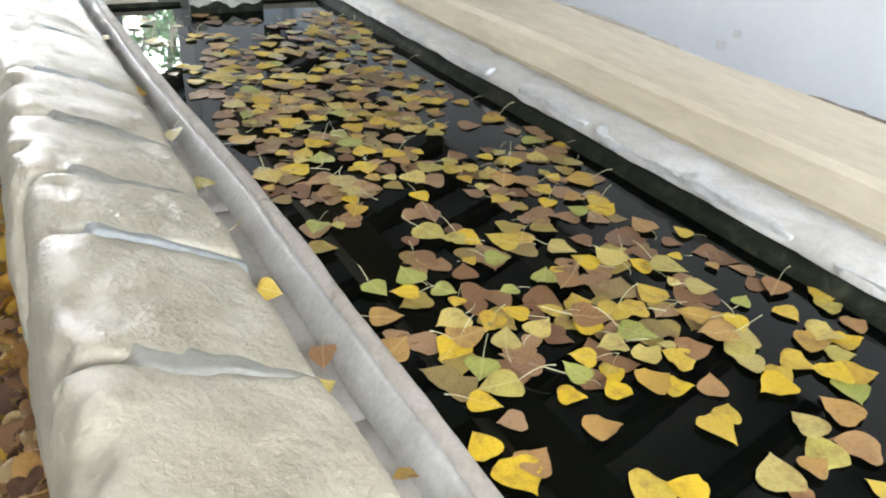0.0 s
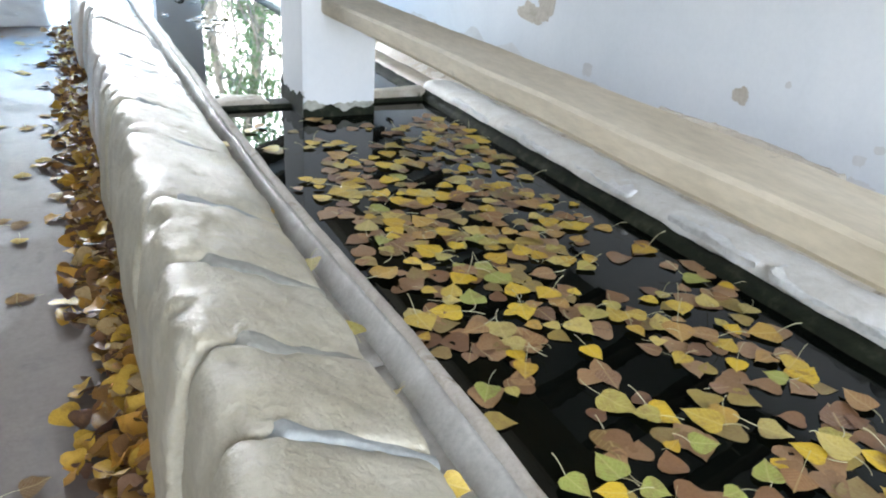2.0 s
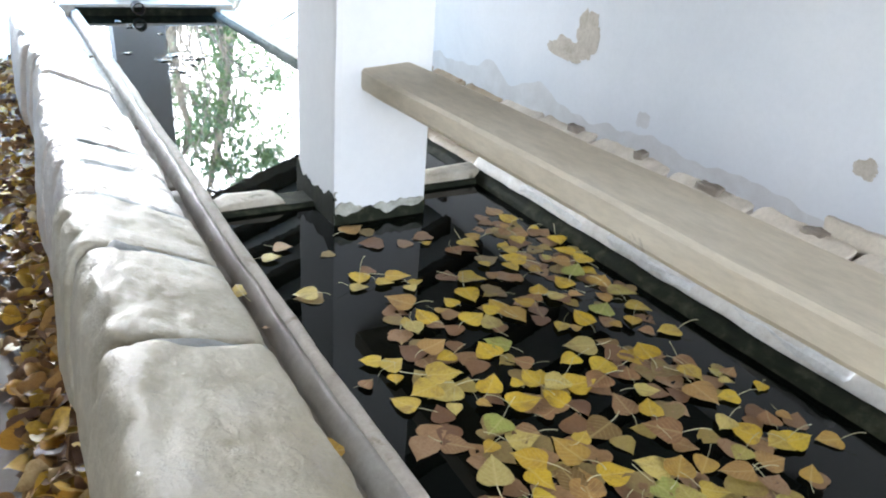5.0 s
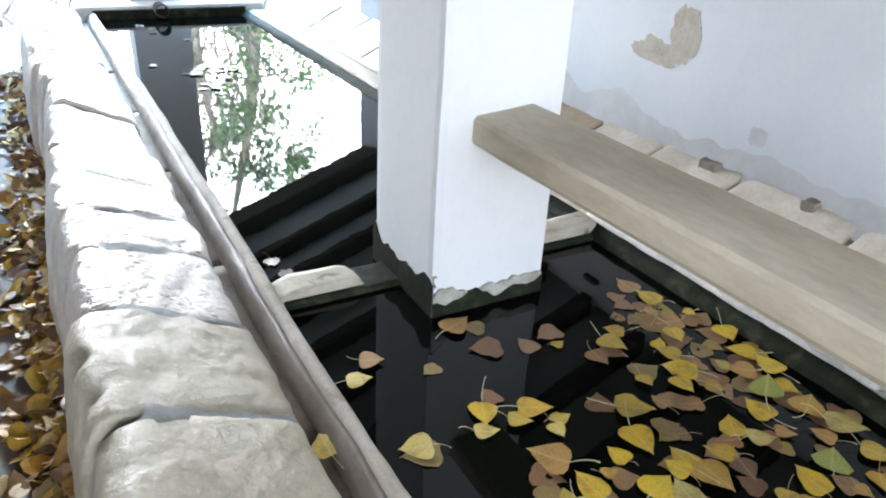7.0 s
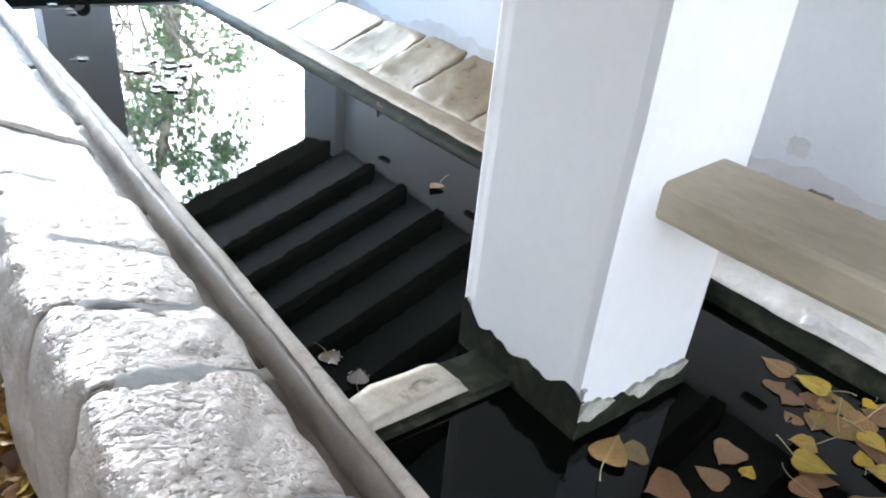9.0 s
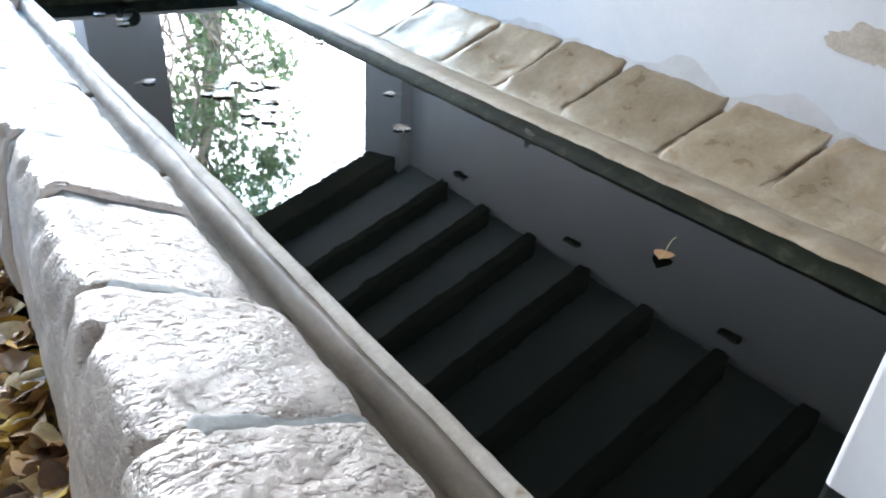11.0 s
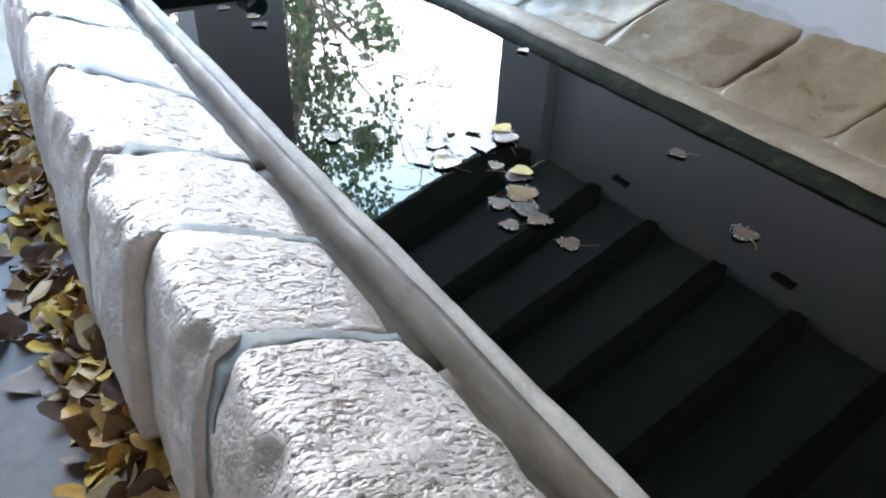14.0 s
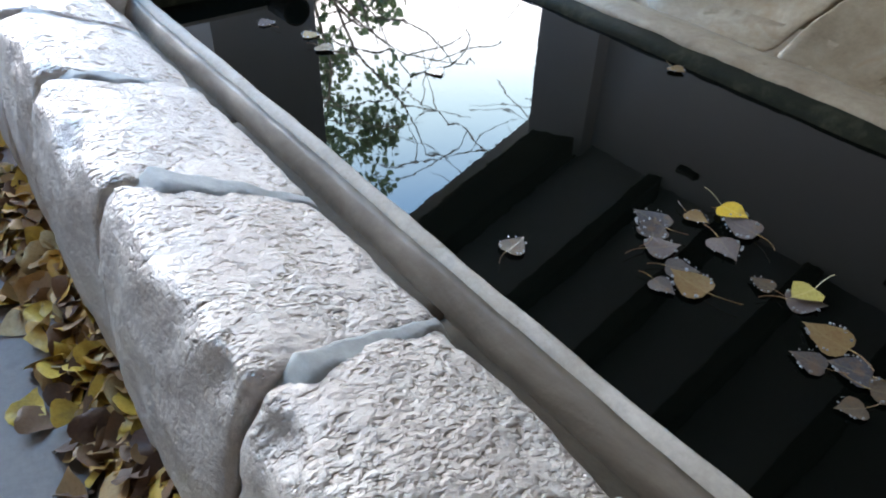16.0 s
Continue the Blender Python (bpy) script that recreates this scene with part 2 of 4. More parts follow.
M_GROUND = surface("leafy_earth", (0.18, 0.15, 0.10), (0.29, 0.25, 0.18), (0.40, 0.36, 0.28), 1.2, 20, (0.85, 1.0), 0.5, 10, 0.03)
M_BARK = surface("pale_bark", (0.28, 0.25, 0.21), (0.42, 0.39, 0.34), (0.56, 0.53, 0.48), 8, 60, (0.8, 0.95), 0.4, 40, 0.01)
M_IRON = surface("rusty_iron", (0.02, 0.016, 0.012), (0.05, 0.038, 0.026), (0.09, 0.06, 0.04), 12, 60, (0.5, 0.8), 0.3, 40, 0.003)
M_TWIG = surface("leaf_stalk", (0.45, 0.42, 0.24), (0.55, 0.52, 0.32), (0.65, 0.62, 0.42), 12, 60, (0.5, 0.7), 0.1, 40, 0.001)


def leaf_material(name, colours, rough=0.45, island=False, gloss=0.4, brown=0.55, veins=0.35):
    """Leaf blade: one colour out of several for each leaf, brown blotches of its own, fine veins."""
    m, nt, b = nodes_of(name)
    info = nt.nodes.new("ShaderNodeNewGeometry" if island else "ShaderNodeObjectInfo")
    pick = info.outputs["Random Per Island" if island else "Random"]
    n = len(colours)
    r = ramp_node(nt, pick, [(i / n, c) for i, c in enumerate(colours)])
    r.color_ramp.interpolation = "CONSTANT"
    shift = nt.nodes.new("ShaderNodeMath")
    shift.operation = "MULTIPLY"
    shift.inputs[1].default_value = 90.0
    nt.links.new(pick, shift.inputs[0])
    patch = noise_node(nt, 24, 5, 0.65)
    patch.noise_dimensions = "4D"
    nt.links.new(shift.outputs[0], patch.inputs["W"])
    dead = ramp_node(nt, patch.outputs["Fac"], ((0.50, grey(0)), (0.66, grey(1)))).outputs[0]
    strength = nt.nodes.new("ShaderNodeMath")
    strength.operation = "MULTIPLY"
    strength.inputs[1].default_value = brown
    nt.links.new(dead, strength.inputs[0])
    c = mix_node(nt, strength.outputs[0], r.outputs[0], (0.20, 0.11, 0.045))
    spots = ramp_node(nt, noise_node(nt, 130, 4, 0.7).outputs["Fac"], ((0.45, grey(1.0)), (0.70, (0.60, 0.48, 0.38)))).outputs[0]
    c = mix_node(nt, 0.5, c, spots, "MULTIPLY")
    relief = noise_node(nt, 90, 4).outputs["Fac"]
    if not island:
        # midrib and side veins, drawn in the leaf's own coordinates
        tc = nt.nodes.new("ShaderNodeTexCoord")
        split = nt.nodes.new("ShaderNodeSeparateXYZ")
        nt.links.new(tc.outputs["Object"], split.inputs[0])

        def calc(kind, a, second):
            node = nt.nodes.new("ShaderNodeMath")
            node.operation = kind
            for slot, value in ((0, a), (1, second)):
                if isinstance(value, (int, float)):
                    node.inputs[slot].default_value = value
                elif value is not None:
                    nt.links.new(value, node.inputs[slot])
            return node.outputs[0]

        side = calc("ABSOLUTE", split.outputs["X"], None)
        rib = ramp_node(nt, side, ((0.0006, grey(1)), (0.0016, grey(0)))).outputs[0]
        lean = calc("SUBTRACT", split.outputs["Y"], calc("MULTIPLY", side, 0.85))
        wave = calc("SINE", calc("MULTIPLY", lean, 480.0), None)
        fine = ramp_node(nt, wave, ((0.90, grey(0)), (1.0, grey(0.7)))).outputs[0]
        vein = calc("MAXIMUM", rib, fine)
        c = mix_node(nt, calc("MULTIPLY", vein, veins), c, (0.66, 0.55, 0.26))
        relief = calc("ADD", relief, calc("MULTIPLY", vein, -0.5))
    nt.links.new(c, b.inputs["Base Color"])
    b.inputs["Roughness"].default_value = rough
    b.inputs["Specular IOR Level"].default_value = gloss
    bp = nt.nodes.new("ShaderNodeBump")
    bp.inputs["Strength"].default_value, bp.inputs["Distance"].default_value = 0.4, 0.003
    nt.links.new(relief, bp.inputs["Height"])
    nt.links.new(bp.outputs[0], b.inputs["Normal"])
    return m


LEAF_COLOURS = [(0.62, 0.42, 0.03), (0.52, 0.38, 0.06), (0.66, 0.47, 0.04), (0.44, 0.38, 0.10), (0.42, 0.25, 0.08), (0.56, 0.40, 0.06), (0.30, 0.16, 0.07), (0.58, 0.47, 0.14), (0.46, 0.29, 0.06), (0.36, 0.21, 0.09), (0.64, 0.44, 0.03), (0.46, 0.38, 0.13), (0.34, 0.37, 0.09), (0.54, 0.35, 0.04)]
M_LEAF = leaf_material("poplar_leaf_yellow", LEAF_COLOURS)
M_LEAFSTUFF = leaf_material("poplar_leaf_loose", LEAF_COLOURS, 0.45, True)
M_SUNKEN = leaf_material("sunken_leaf_brown", [(0.26, 0.15, 0.09), (0.30, 0.18, 0.09), (0.22, 0.14, 0.05), (0.18, 0.10, 0.06)], 0.3)
M_LITTER = leaf_material("dry_leaf_litter", [(0.30, 0.16, 0.05), (0.46, 0.28, 0.04), (0.17, 0.09, 0.045), (0.36, 0.20, 0.06), (0.52, 0.33, 0.05), (0.22, 0.12, 0.05), (0.42, 0.30, 0.14), (0.10, 0.055, 0.035), (0.48, 0.25, 0.04)], 0.5, True, 0.25)
M_DRY = leaf_material("dry_floor_leaf", [(0.26, 0.16, 0.07), (0.36, 0.23, 0.07), (0.20, 0.13, 0.07), (0.42, 0.29, 0.08)], 0.85, False, 0.1)
M_DROWNED = leaf_material("drowned_leaf", [(0.26, 0.155, 0.08), (0.22, 0.12, 0.06), (0.33, 0.25, 0.07), (0.17, 0.09, 0.05), (0.34, 0.215, 0.12), (0.27, 0.20, 0.08), (0.33, 0.20, 0.10)], 0.35, True, 0.4)
M_PALELEAF = leaf_material("soaked_grey_leaf", [(0.09, 0.08, 0.08), (0.14, 0.12, 0.12), (0.10, 0.08, 0.06), (0.22, 0.15, 0.07), (0.07, 0.07, 0.08)], 0.16, False, 0.6, 0.4, 0.06)
M_IVY = leaf_material("green_ivy_leaf", [(0.08, 0.14, 0.055), (0.10, 0.17, 0.07), (0.13, 0.20, 0.10), (0.07, 0.12, 0.06), (0.14, 0.19, 0.08)], 0.35, True, 0.6)
nt = M_IVY.node_tree
thin = nt.nodes.new("ShaderNodeBsdfTranslucent")
thin.inputs["Color"].default_value = (0.40, 0.55, 0.30, 1)
both = nt.nodes.new("ShaderNodeMixShader")
both.inputs[0].default_value = 0.45
nt.links.new(nt.nodes["Principled BSDF"].outputs[0], both.inputs[1])
nt.links.new(thin.outputs[0], both.inputs[2])
nt.links.new(both.outputs[0], nt.nodes["Material Output"].inputs["Surface"])


def water_material():
    m, nt, b = nodes_of("still_dark_water")
    b.inputs["Base Color"].default_value = (0.0018, 0.0026, 0.0020, 1)
    b.inputs["Roughness"].default_value = 0.015
    b.inputs["IOR"].default_value = 1.333
    b.inputs["Specular IOR Level"].default_value = 0.41
    bp = nt.nodes.new("ShaderNodeBump")
    bp.inputs["Strength"].default_value, bp.inputs["Distance"].default_value = 0.07, 0.002
    nt.links.new(noise_node(nt, 13, 3, 0.5).outputs["Fac"], bp.inputs["Height"])
    nt.links.new(bp.outputs[0], b.inputs["Normal"])
    return m


M_WATER = water_material()
M_DROP, nt, b = nodes_of("clear_droplet")
b.inputs["Base Color"].default_value = (0.75, 0.8, 0.85, 1)
b.inputs["Roughness"].default_value, b.inputs["Transmission Weight"].default_value, b.inputs["IOR"].default_value = 0.03, 0.7, 1.333


# ---- mesh helpers ----
def link_mesh(name, bm, material, smooth=False):
    me = bpy.data.meshes.new(name)
    bmesh.ops.recalc_face_normals(bm, faces=bm.faces)
    bm.to_mesh(me)
    bm.free()
    me.materials.append(material)
    if smooth:
        for p in me.polygons:
            p.use_smooth = True
    return new(name, me)


def part(name, bm, material, parent=None, label="", smooth=False):
    ob = link_mesh(name, bm, material, smooth)
    ob.parent = parent
    return tagged(ob, label)


def empty(name, at=(0, 0, 0)):
    e = new(name)
    e.location = at
    e.empty_display_size = 0.1
    return e


def box(bm, x0, x1, y0, y1, z0, z1, bevel=0.0, cuts=0):
    """Adds a box, bevelled if asked, to bm. Returns its vertices."""
    piece = bmesh.new()
    bmesh.ops.create_cube(piece, size=1)
    for v in piece.verts:
        v.co = Vector(((x0 + x1) / 2 + v.co.x * (x1 - x0), (y0 + y1) / 2 + v.co.y * (y1 - y0), (z0 + z1) / 2 + v.co.z * (z1 - z0)))
    if bevel:
        bmesh.ops.bevel(piece, geom=piece.edges[:], offset=bevel, segments=2, affect="EDGES", profile=0.5)
    me = bpy.data.meshes.new("piece")
    piece.to_mesh(me)
    piece.free()
    first = len(bm.verts)
    bm.from_mesh(me)
    bpy.data.meshes.remove(me)
    bm.verts.ensure_lookup_table()
    return bm.verts[first:]


def swept(bm, profile, ys, wobble=0.0, seed=0.0, freq=3.0):
    """A long member along y: a closed (x, z) profile repeated at each y, roughened by noise."""
    rings = []
    for y in ys:
        ring = []
        for x, z in profile(y):
            d = noise.noise_vector(Vector((x * freq * 2 + seed, y * freq, z * freq * 2))) * wobble
            d += noise.noise_vector(Vector((x * freq * 7 + seed, y * freq * 4, z * freq * 7))) * wobble * 0.35
            ring.append(bm.verts.new((x + d.x, y, z + d.z)))
        rings.append(ring)
    n = len(rings[0])
    for a, b in zip(rings, rings[1:]):
        for i in range(n):
            bm.faces.new((a[i], a[(i + 1) % n], b[(i + 1) % n], b[i]))
    bm.faces.new(rings[0])
    bm.faces.new(rings[-1][::-1])


def steps(a, b, step):
    n = max(1, round((b - a) / step))
    return [a + (b - a) * i / n for i in range(n + 1)]


def stone_block(bm, fx, cuts, rough, seed):
    """A hewn block: fx maps the unit cube (u, v, w in 0..1) to a place; rounded corners and lumpy faces."""
    piece = bmesh.new()
    bmesh.ops.create_cube(piece, size=2)
    bmesh.ops.subdivide_edges(piece, edges=piece.edges[:], cuts=cuts, use_grid_fill=True)
    for v in piece.verts:
        c = v.co.copy()
        r = max(abs(c.x), abs(c.y), abs(c.z))
        edge = (abs(c.x) ** 20 + abs(c.y) ** 26 + abs(c.z) ** 20) ** (1 / 20)
        c = c * (r / edge) if edge > 0 else c
        p = fx((c.x + 1) / 2, (c.y + 1) / 2, (c.z + 1) / 2)
        d = noise.noise_vector(p * 4 + Vector((seed, 0, 0))) * rough
        d += noise.noise_vector(p * 14 + Vector((seed, 9, 0))) * rough * 0.42
        d += noise.noise_vector(p * 34 + Vector((seed, 9, 5))) * rough * 0.3
        near = sorted((abs(c.x), abs(c.y), abs(c.z)))[1]
        d += noise.noise_vector(p * 24 + Vector((seed, 3, 7))) * rough * 0.95 * max(0.0, (near - 0.72) / 0.28)
        d += noise.noise_vector(p * 60 + Vector((seed, 1, 5))) * rough * 0.10
        v.co = p + d
    me = bpy.data.meshes.new("piece")
    piece.to_mesh(me)
    piece.free()
    bm.from_mesh(me)
    bpy.data.meshes.remove(me)


def structure(name, bm, material, label, category, smooth=False):
    return tagged(part(name, bm, material, None, "", smooth), label, category, "", "structure")


# ---- the shell ----
bm = bmesh.new()
box(bm, -300, 300, -300, 400, -0.4, -0.02)
structure("ground", bm, M_GROUND, "bare brown earth strewn with leaves outside", "ground")
bm = bmesh.new()
box(bm, WALL_LEFT - 0.2, WALL_X + 0.2, NEAR_Y - 0.6, END_Y + 0.5, -0.2, 0.0)
structure("floor", bm, M_FLOOR, "worn pale concrete floor of the wash house", "floor")


def wall_panel(bm, x0, x1, y0, y1, z0=0.0, z_top=None):
    """A wall piece whose top follows the roof's slope."""
    vs = box(bm, x0, x1, y0, y1, z0, 3)
    for v in vs:
        if v.co.z > 2.5:
            v.co.z = z_top if z_top is not None else roof_z(v.co.x) + 0.06


bm = bmesh.new()
wall_panel(bm, WALL_X, WALL_X + 0.4, NEAR_Y, END_Y, 0.0, roof_z(WALL_X) + 0.04)
wall_east = structure("wall_east", bm, M_PLASTER, "white limewashed plaster wall with peeling patches", "wall")
# added wall outside the view, grey to lessen fill on floor and stones
bm = bmesh.new()
wall_panel(bm, WALL_LEFT - 0.3, WALL_LEFT, NEAR_Y, END_Y, 0.0, roof_z(WALL_LEFT) + 0.04)
structure("wall_west", bm, M_ROUGHWALL, "assumed unseen wall beside the walkway, grey to cut bounced light", "wall")
bm = bmesh.new()
wall_panel(bm, 3.65, WALL_X + 0.4, END_Y, END_Y + 0.38)
for v in bm.verts:
    if v.co.x < 3.7 and v.co.y > END_Y + 0.2:
        v.co.x = 3.50
wall_panel(bm, WALL_LEFT - 0.3, -0.95, END_Y, END_Y + 0.38)
structure("wall_north", bm, M_PLASTER, "white plastered end wall with two tall openings", "wall")
bm = bmesh.new()
wall_panel(bm, 1.20, 1.68, END_Y, END_Y + 0.38)
far_pillar = structure("pillar_north", bm, M_PLASTER, "square whitewashed pillar standing between two openings", "pillar")
bm = bmesh.new()
vs = box(bm, WALL_LEFT - 0.6, WALL_X + 0.6, NEAR_Y - 0.3, END_Y + 0.65, 3, 3.1)
for v in vs:
    v.co.z = roof_z(v.co.x) + 0.14 + (v.co.z - 3)
structure("ceiling", bm, M_BOARDS, "dingy whitewashed boarded ceiling between dark rafters", "ceiling")

rafter = None
for i in range(20):
    y = 9.2 - 0.565 * (i + 1)
    if rafter is None:
        bm = bmesh.new()
        box(bm, WALL_LEFT - 0.1, WALL_X - 0.01, -0.055, 0.055, 0, 0.16, 0.012)
        bmesh.ops.subdivide_edges(bm, edges=[e for e in bm.edges if e.calc_length() > 2], cuts=70)
        for v in bm.verts:
            d = noise.noise_vector(Vector((v.co.x * 2.2, v.co.y * 6, v.co.z * 5))) * 0.018 + noise.noise_vector(v.co * 9) * 0.010
            v.co.y += d.y
            v.co.z += roof_z(v.co.x) - 0.02 + d.z * (1 if v.co.z < 0.1 else 0)
        rafter = tagged(part("rafter", bm, M_RAFTER), "dark weathered timber rafter under the roof", "rafter", "roof rafters")
        rafter.location = (0, y, 0)
    else:
        copy_thing(rafter, pose(0, y, 0))
bm = bmesh.new()
for v in box(bm, WALL_LEFT, WALL_X - 0.02, END_Y + 0.05, END_Y + 0.36, 0, 0.2, 0.012):
    v.co.z += roof_z(v.co.x) - 0.09
tagged(part("lintel", bm, M_RAFTER), "dark sloping timber lintel above the end openings", "lintel")

# ---- water ----
bm = bmesh.new()
box(bm, 0.90, 2.16, NEAR_Y + 0.4, 4.2, WATER - 0.02, WATER)
structure("water_leafy_basin", bm, M_WATER, "still dark water strewn with fallen yellow leaves", "water")
bm = bmesh.new()
box(bm, 0.86, 2.12, 4.21, 8.97, WATER - 0.02, WATER)
structure("water_clear_basin", bm, M_WATER, "still dark water mirroring the roof and the trees", "water")

# ---- kerb and gutter beside the water ----
def line_x(y):
    """The kerb's bend: it stands a little further out along the leafy basin."""
    return 0.036 * min(1, max(0, (3.0 - y) / 1.2)) + 0.005 * math.sin(y * 1.3) + 0.003 * math.sin(y * 4.1 + 1)


def kerb_profile(y):
    x = line_x(y)
    chip = 0.012 * max(0.0, noise.noise(Vector((y * 4.2, 7.0, 1.0))) - 0.15)
    return [(0.850 + x, 0.28), (0.852 + x, 0.45), (0.862 + x, 0.468), (0.872 + x + chip, 0.480 - chip * 0.4), (0.880 + x + chip, 0.487), (0.893 + x, 0.488), (0.904 + x, 0.484), (0.910 + x, 0.474), (0.912 + x, 0.42), (0.914 + x, 0.28)]


def face_profile(y):
    x = line_x(y)
    w = 0.010 * noise.noise(Vector((y * 2.3, 1.0, 4.0))) + 0.005 * noise.noise(Vector((y * 8.0, 2.0, 4.0)))
    return [(0.825 + x * 0.7, 0.26), (0.826 + x * 0.7, 0.425), (0.836 + x, 0.447), (0.854 + x + w * 0.4, 0.472 + w * 0.4), (0.868 + x, 0.482 + w * 0.4), (0.872 + x, 0.26)]


bm = bmesh.new()
swept(bm, kerb_profile, steps(NEAR_Y + 0.4, 8.95, 0.03), 0.005, 3.0, 4)
kerb = tagged(part("basin_kerb", bm, M_KERB, None, "", True), "narrow worn concrete kerb between gutter and water", "kerb")
bm = bmesh.new()
swept(bm, face_profile, steps(NEAR_Y + 0.4, 8.95, 0.03), 0.005, 9.0, 5)
part("stained_face", bm, M_KERBFACE, kerb, "inner face of the kerb, brown with silt and painted shade", True)
gutter = tagged(empty("gutter"), "narrow damp gutter with brown sediment beside the kerb", "gutter")
marks = steps(NEAR_Y + 0.4, 8.95, 0.9)
for n, (a, b) in enumerate(zip(marks, marks[1:])):
    bm = bmesh.new()
    swept(bm, lambda y, n=n: [(0.70, 0.2), (0.70, 0.424 - 0.004 * (n % 2)), (0.86, 0.424 - 0.004 * (n % 2)), (0.86, 0.2)], steps(a, b - 0.004, 0.06), 0.006, 5.0 + n)
    part("channel_stone", bm, M_GUTTER, gutter, "", True)

# ---- low wall of stone blocks ----
# each joint: where it meets the outer and the inner edge
JOINTS = [(-1.75, -1.75), (-1.3, -1.32), (-0.85, -0.83), (-0.35, -0.36), (0.1, 0.12), (0.5, 0.52), (0.935, 0.905), (1.347, 1.327), (1.61, 1.645), (1.99, 1.99), (2.37, 2.42), (2.98, 3.08), (3.53, 3.555), (3.95, 3.942), (4.287, 4.37), (4.60, 4.63), (4.93, 4.94), (5.39, 5.325), (5.855, 5.83), (6.30, 6.32), (6.65, 6.676), (7.035, 7.10), (7.627, 7.54), (8.16, 8.15), (8.6, 8.6), (8.98, 8.98)]
HEWN_FROM = 3.9


def crest(y):
    """How far along the wall's drop from its higher to its lower half."""
    return min(1, max(0, (y - 2.6) / 3.0))


stone_wall = empty("stone_wall")
tagged(stone_wall, "low wall of rough limestone blocks with grey mortar beside the basin", "low wall")
bm = bmesh.new()


def core_profile(y):
    k = crest(y)
    return [(0.385, 0.0), (0.41, 0.30), (0.46, 0.60 - 0.075 * k), (0.60, 0.54 - 0.065 * k), (0.735, 0.48 - 0.05 * k), (0.745, 0.2), (0.745, 0.0)]


swept(bm, core_profile, steps(-1.75, 8.98, 0.06), 0.01, 8.0, 4)
part("core", bm, M_MORTAR, stone_wall, "grey mortar core", True)
rng = random.Random(7)


def wall_top(u, k):
    """Height of the wall's sloping top: u from the outer to the inner edge, k along its drop."""
    return 0.712 - 0.075 * k - (0.165 - 0.02 * k) * u ** 1.15


def wall_stone(bm, ends, k, lift, out, inner, tilt, hewn, seed):
    """One block of the wall: worn round at the crest, chipped along its edges. ends: (outer, inner) y of both joints."""
    (a0, a1), (b0, b1) = ends
    piece = bmesh.new()
    bmesh.ops.create_cube(piece, size=2)
    bmesh.ops.subdivide_edges(piece, edges=piece.edges[:], cuts=27, use_grid_fill=True)
    gap = 0.007
    off = Vector((seed, 2.0, 0.0))
    for v in piece.verts:
        c = v.co.copy()
        r = max(abs(c.x), abs(c.y), abs(c.z))
        # the outer upper edge is worn rounder than the others
        p = 9 if c.x < 0 and c.z > 0 else 16
        e = (abs(c.x) ** p + abs(c.z) ** p) ** (1 / p)
        q = (max(abs(c.x), abs(c.z)) / e) if e else 1
        e2 = (max(abs(c.x), abs(c.z)) ** 40 + abs(c.y) ** 40) ** (1 / 40)
        q2 = r / e2 if e2 else 1
        u, w, t = (c.x * q * q2 + 1) / 2, (c.z * q * q2 + 1) / 2, (c.y * q2 + 1) / 2
        x0 = 0.322 + out + 0.075 * w ** 2.2 + 0.032 * math.exp(-(((a0 + b0) / 2 - 6.1) / 0.9) ** 2)
        x = x0 + (0.772 + inner - x0) * u
        y_a, y_b = a0 + (a1 - a0) * u + gap, b0 + (b1 - b0) * u - gap
        y = y_a + (y_b - y_a) * t
        belly = 0.003 * math.sin(math.pi * t)
        top = wall_top(u, k) + lift * (1 - u) + tilt * (t - 0.5) + belly
        x += 0.008 * (math.sin(math.pi * t) - 0.5) * (1 if u > 0.5 else -1) * abs(2 * u - 1)
        pt = Vector((x, y, 0.10 + (top - 0.10) * w))
        d = noise.noise_vector(pt * 5 + off) * 0.010 + noise.noise_vector(pt * 13 + off) * 0.0065 + noise.noise_vector(pt * 31 + off) * 0.0036
        if hewn:
            d += noise.noise_vector(pt * 55 + off) * 0.0022
        # chips: bites along the crest and along the joints
        crest_near = max(0.0, 1 - abs(c.x + 1) / 0.5) * max(0.0, 1 - abs(c.z - 1) / 0.6)
        side_near = max(0.0, (abs(c.y) - 0.82) / 0.18) * max(0.0, c.z)
        bite = max(0.0, noise.noise(pt * 11 + off * 2) - 0.05) * 0.042 * crest_near
        bite += max(0.0, noise.noise(pt * 17 + off * 3)) * 0.028 * side_near
        pt = pt + d + Vector((bite * 0.8, 0, -bite * 0.75))
        v.co = pt
    me = bpy.data.meshes.new("piece")
    piece.to_mesh(me)
    piece.free()
    bm.from_mesh(me)
    bpy.data.meshes.remove(me)


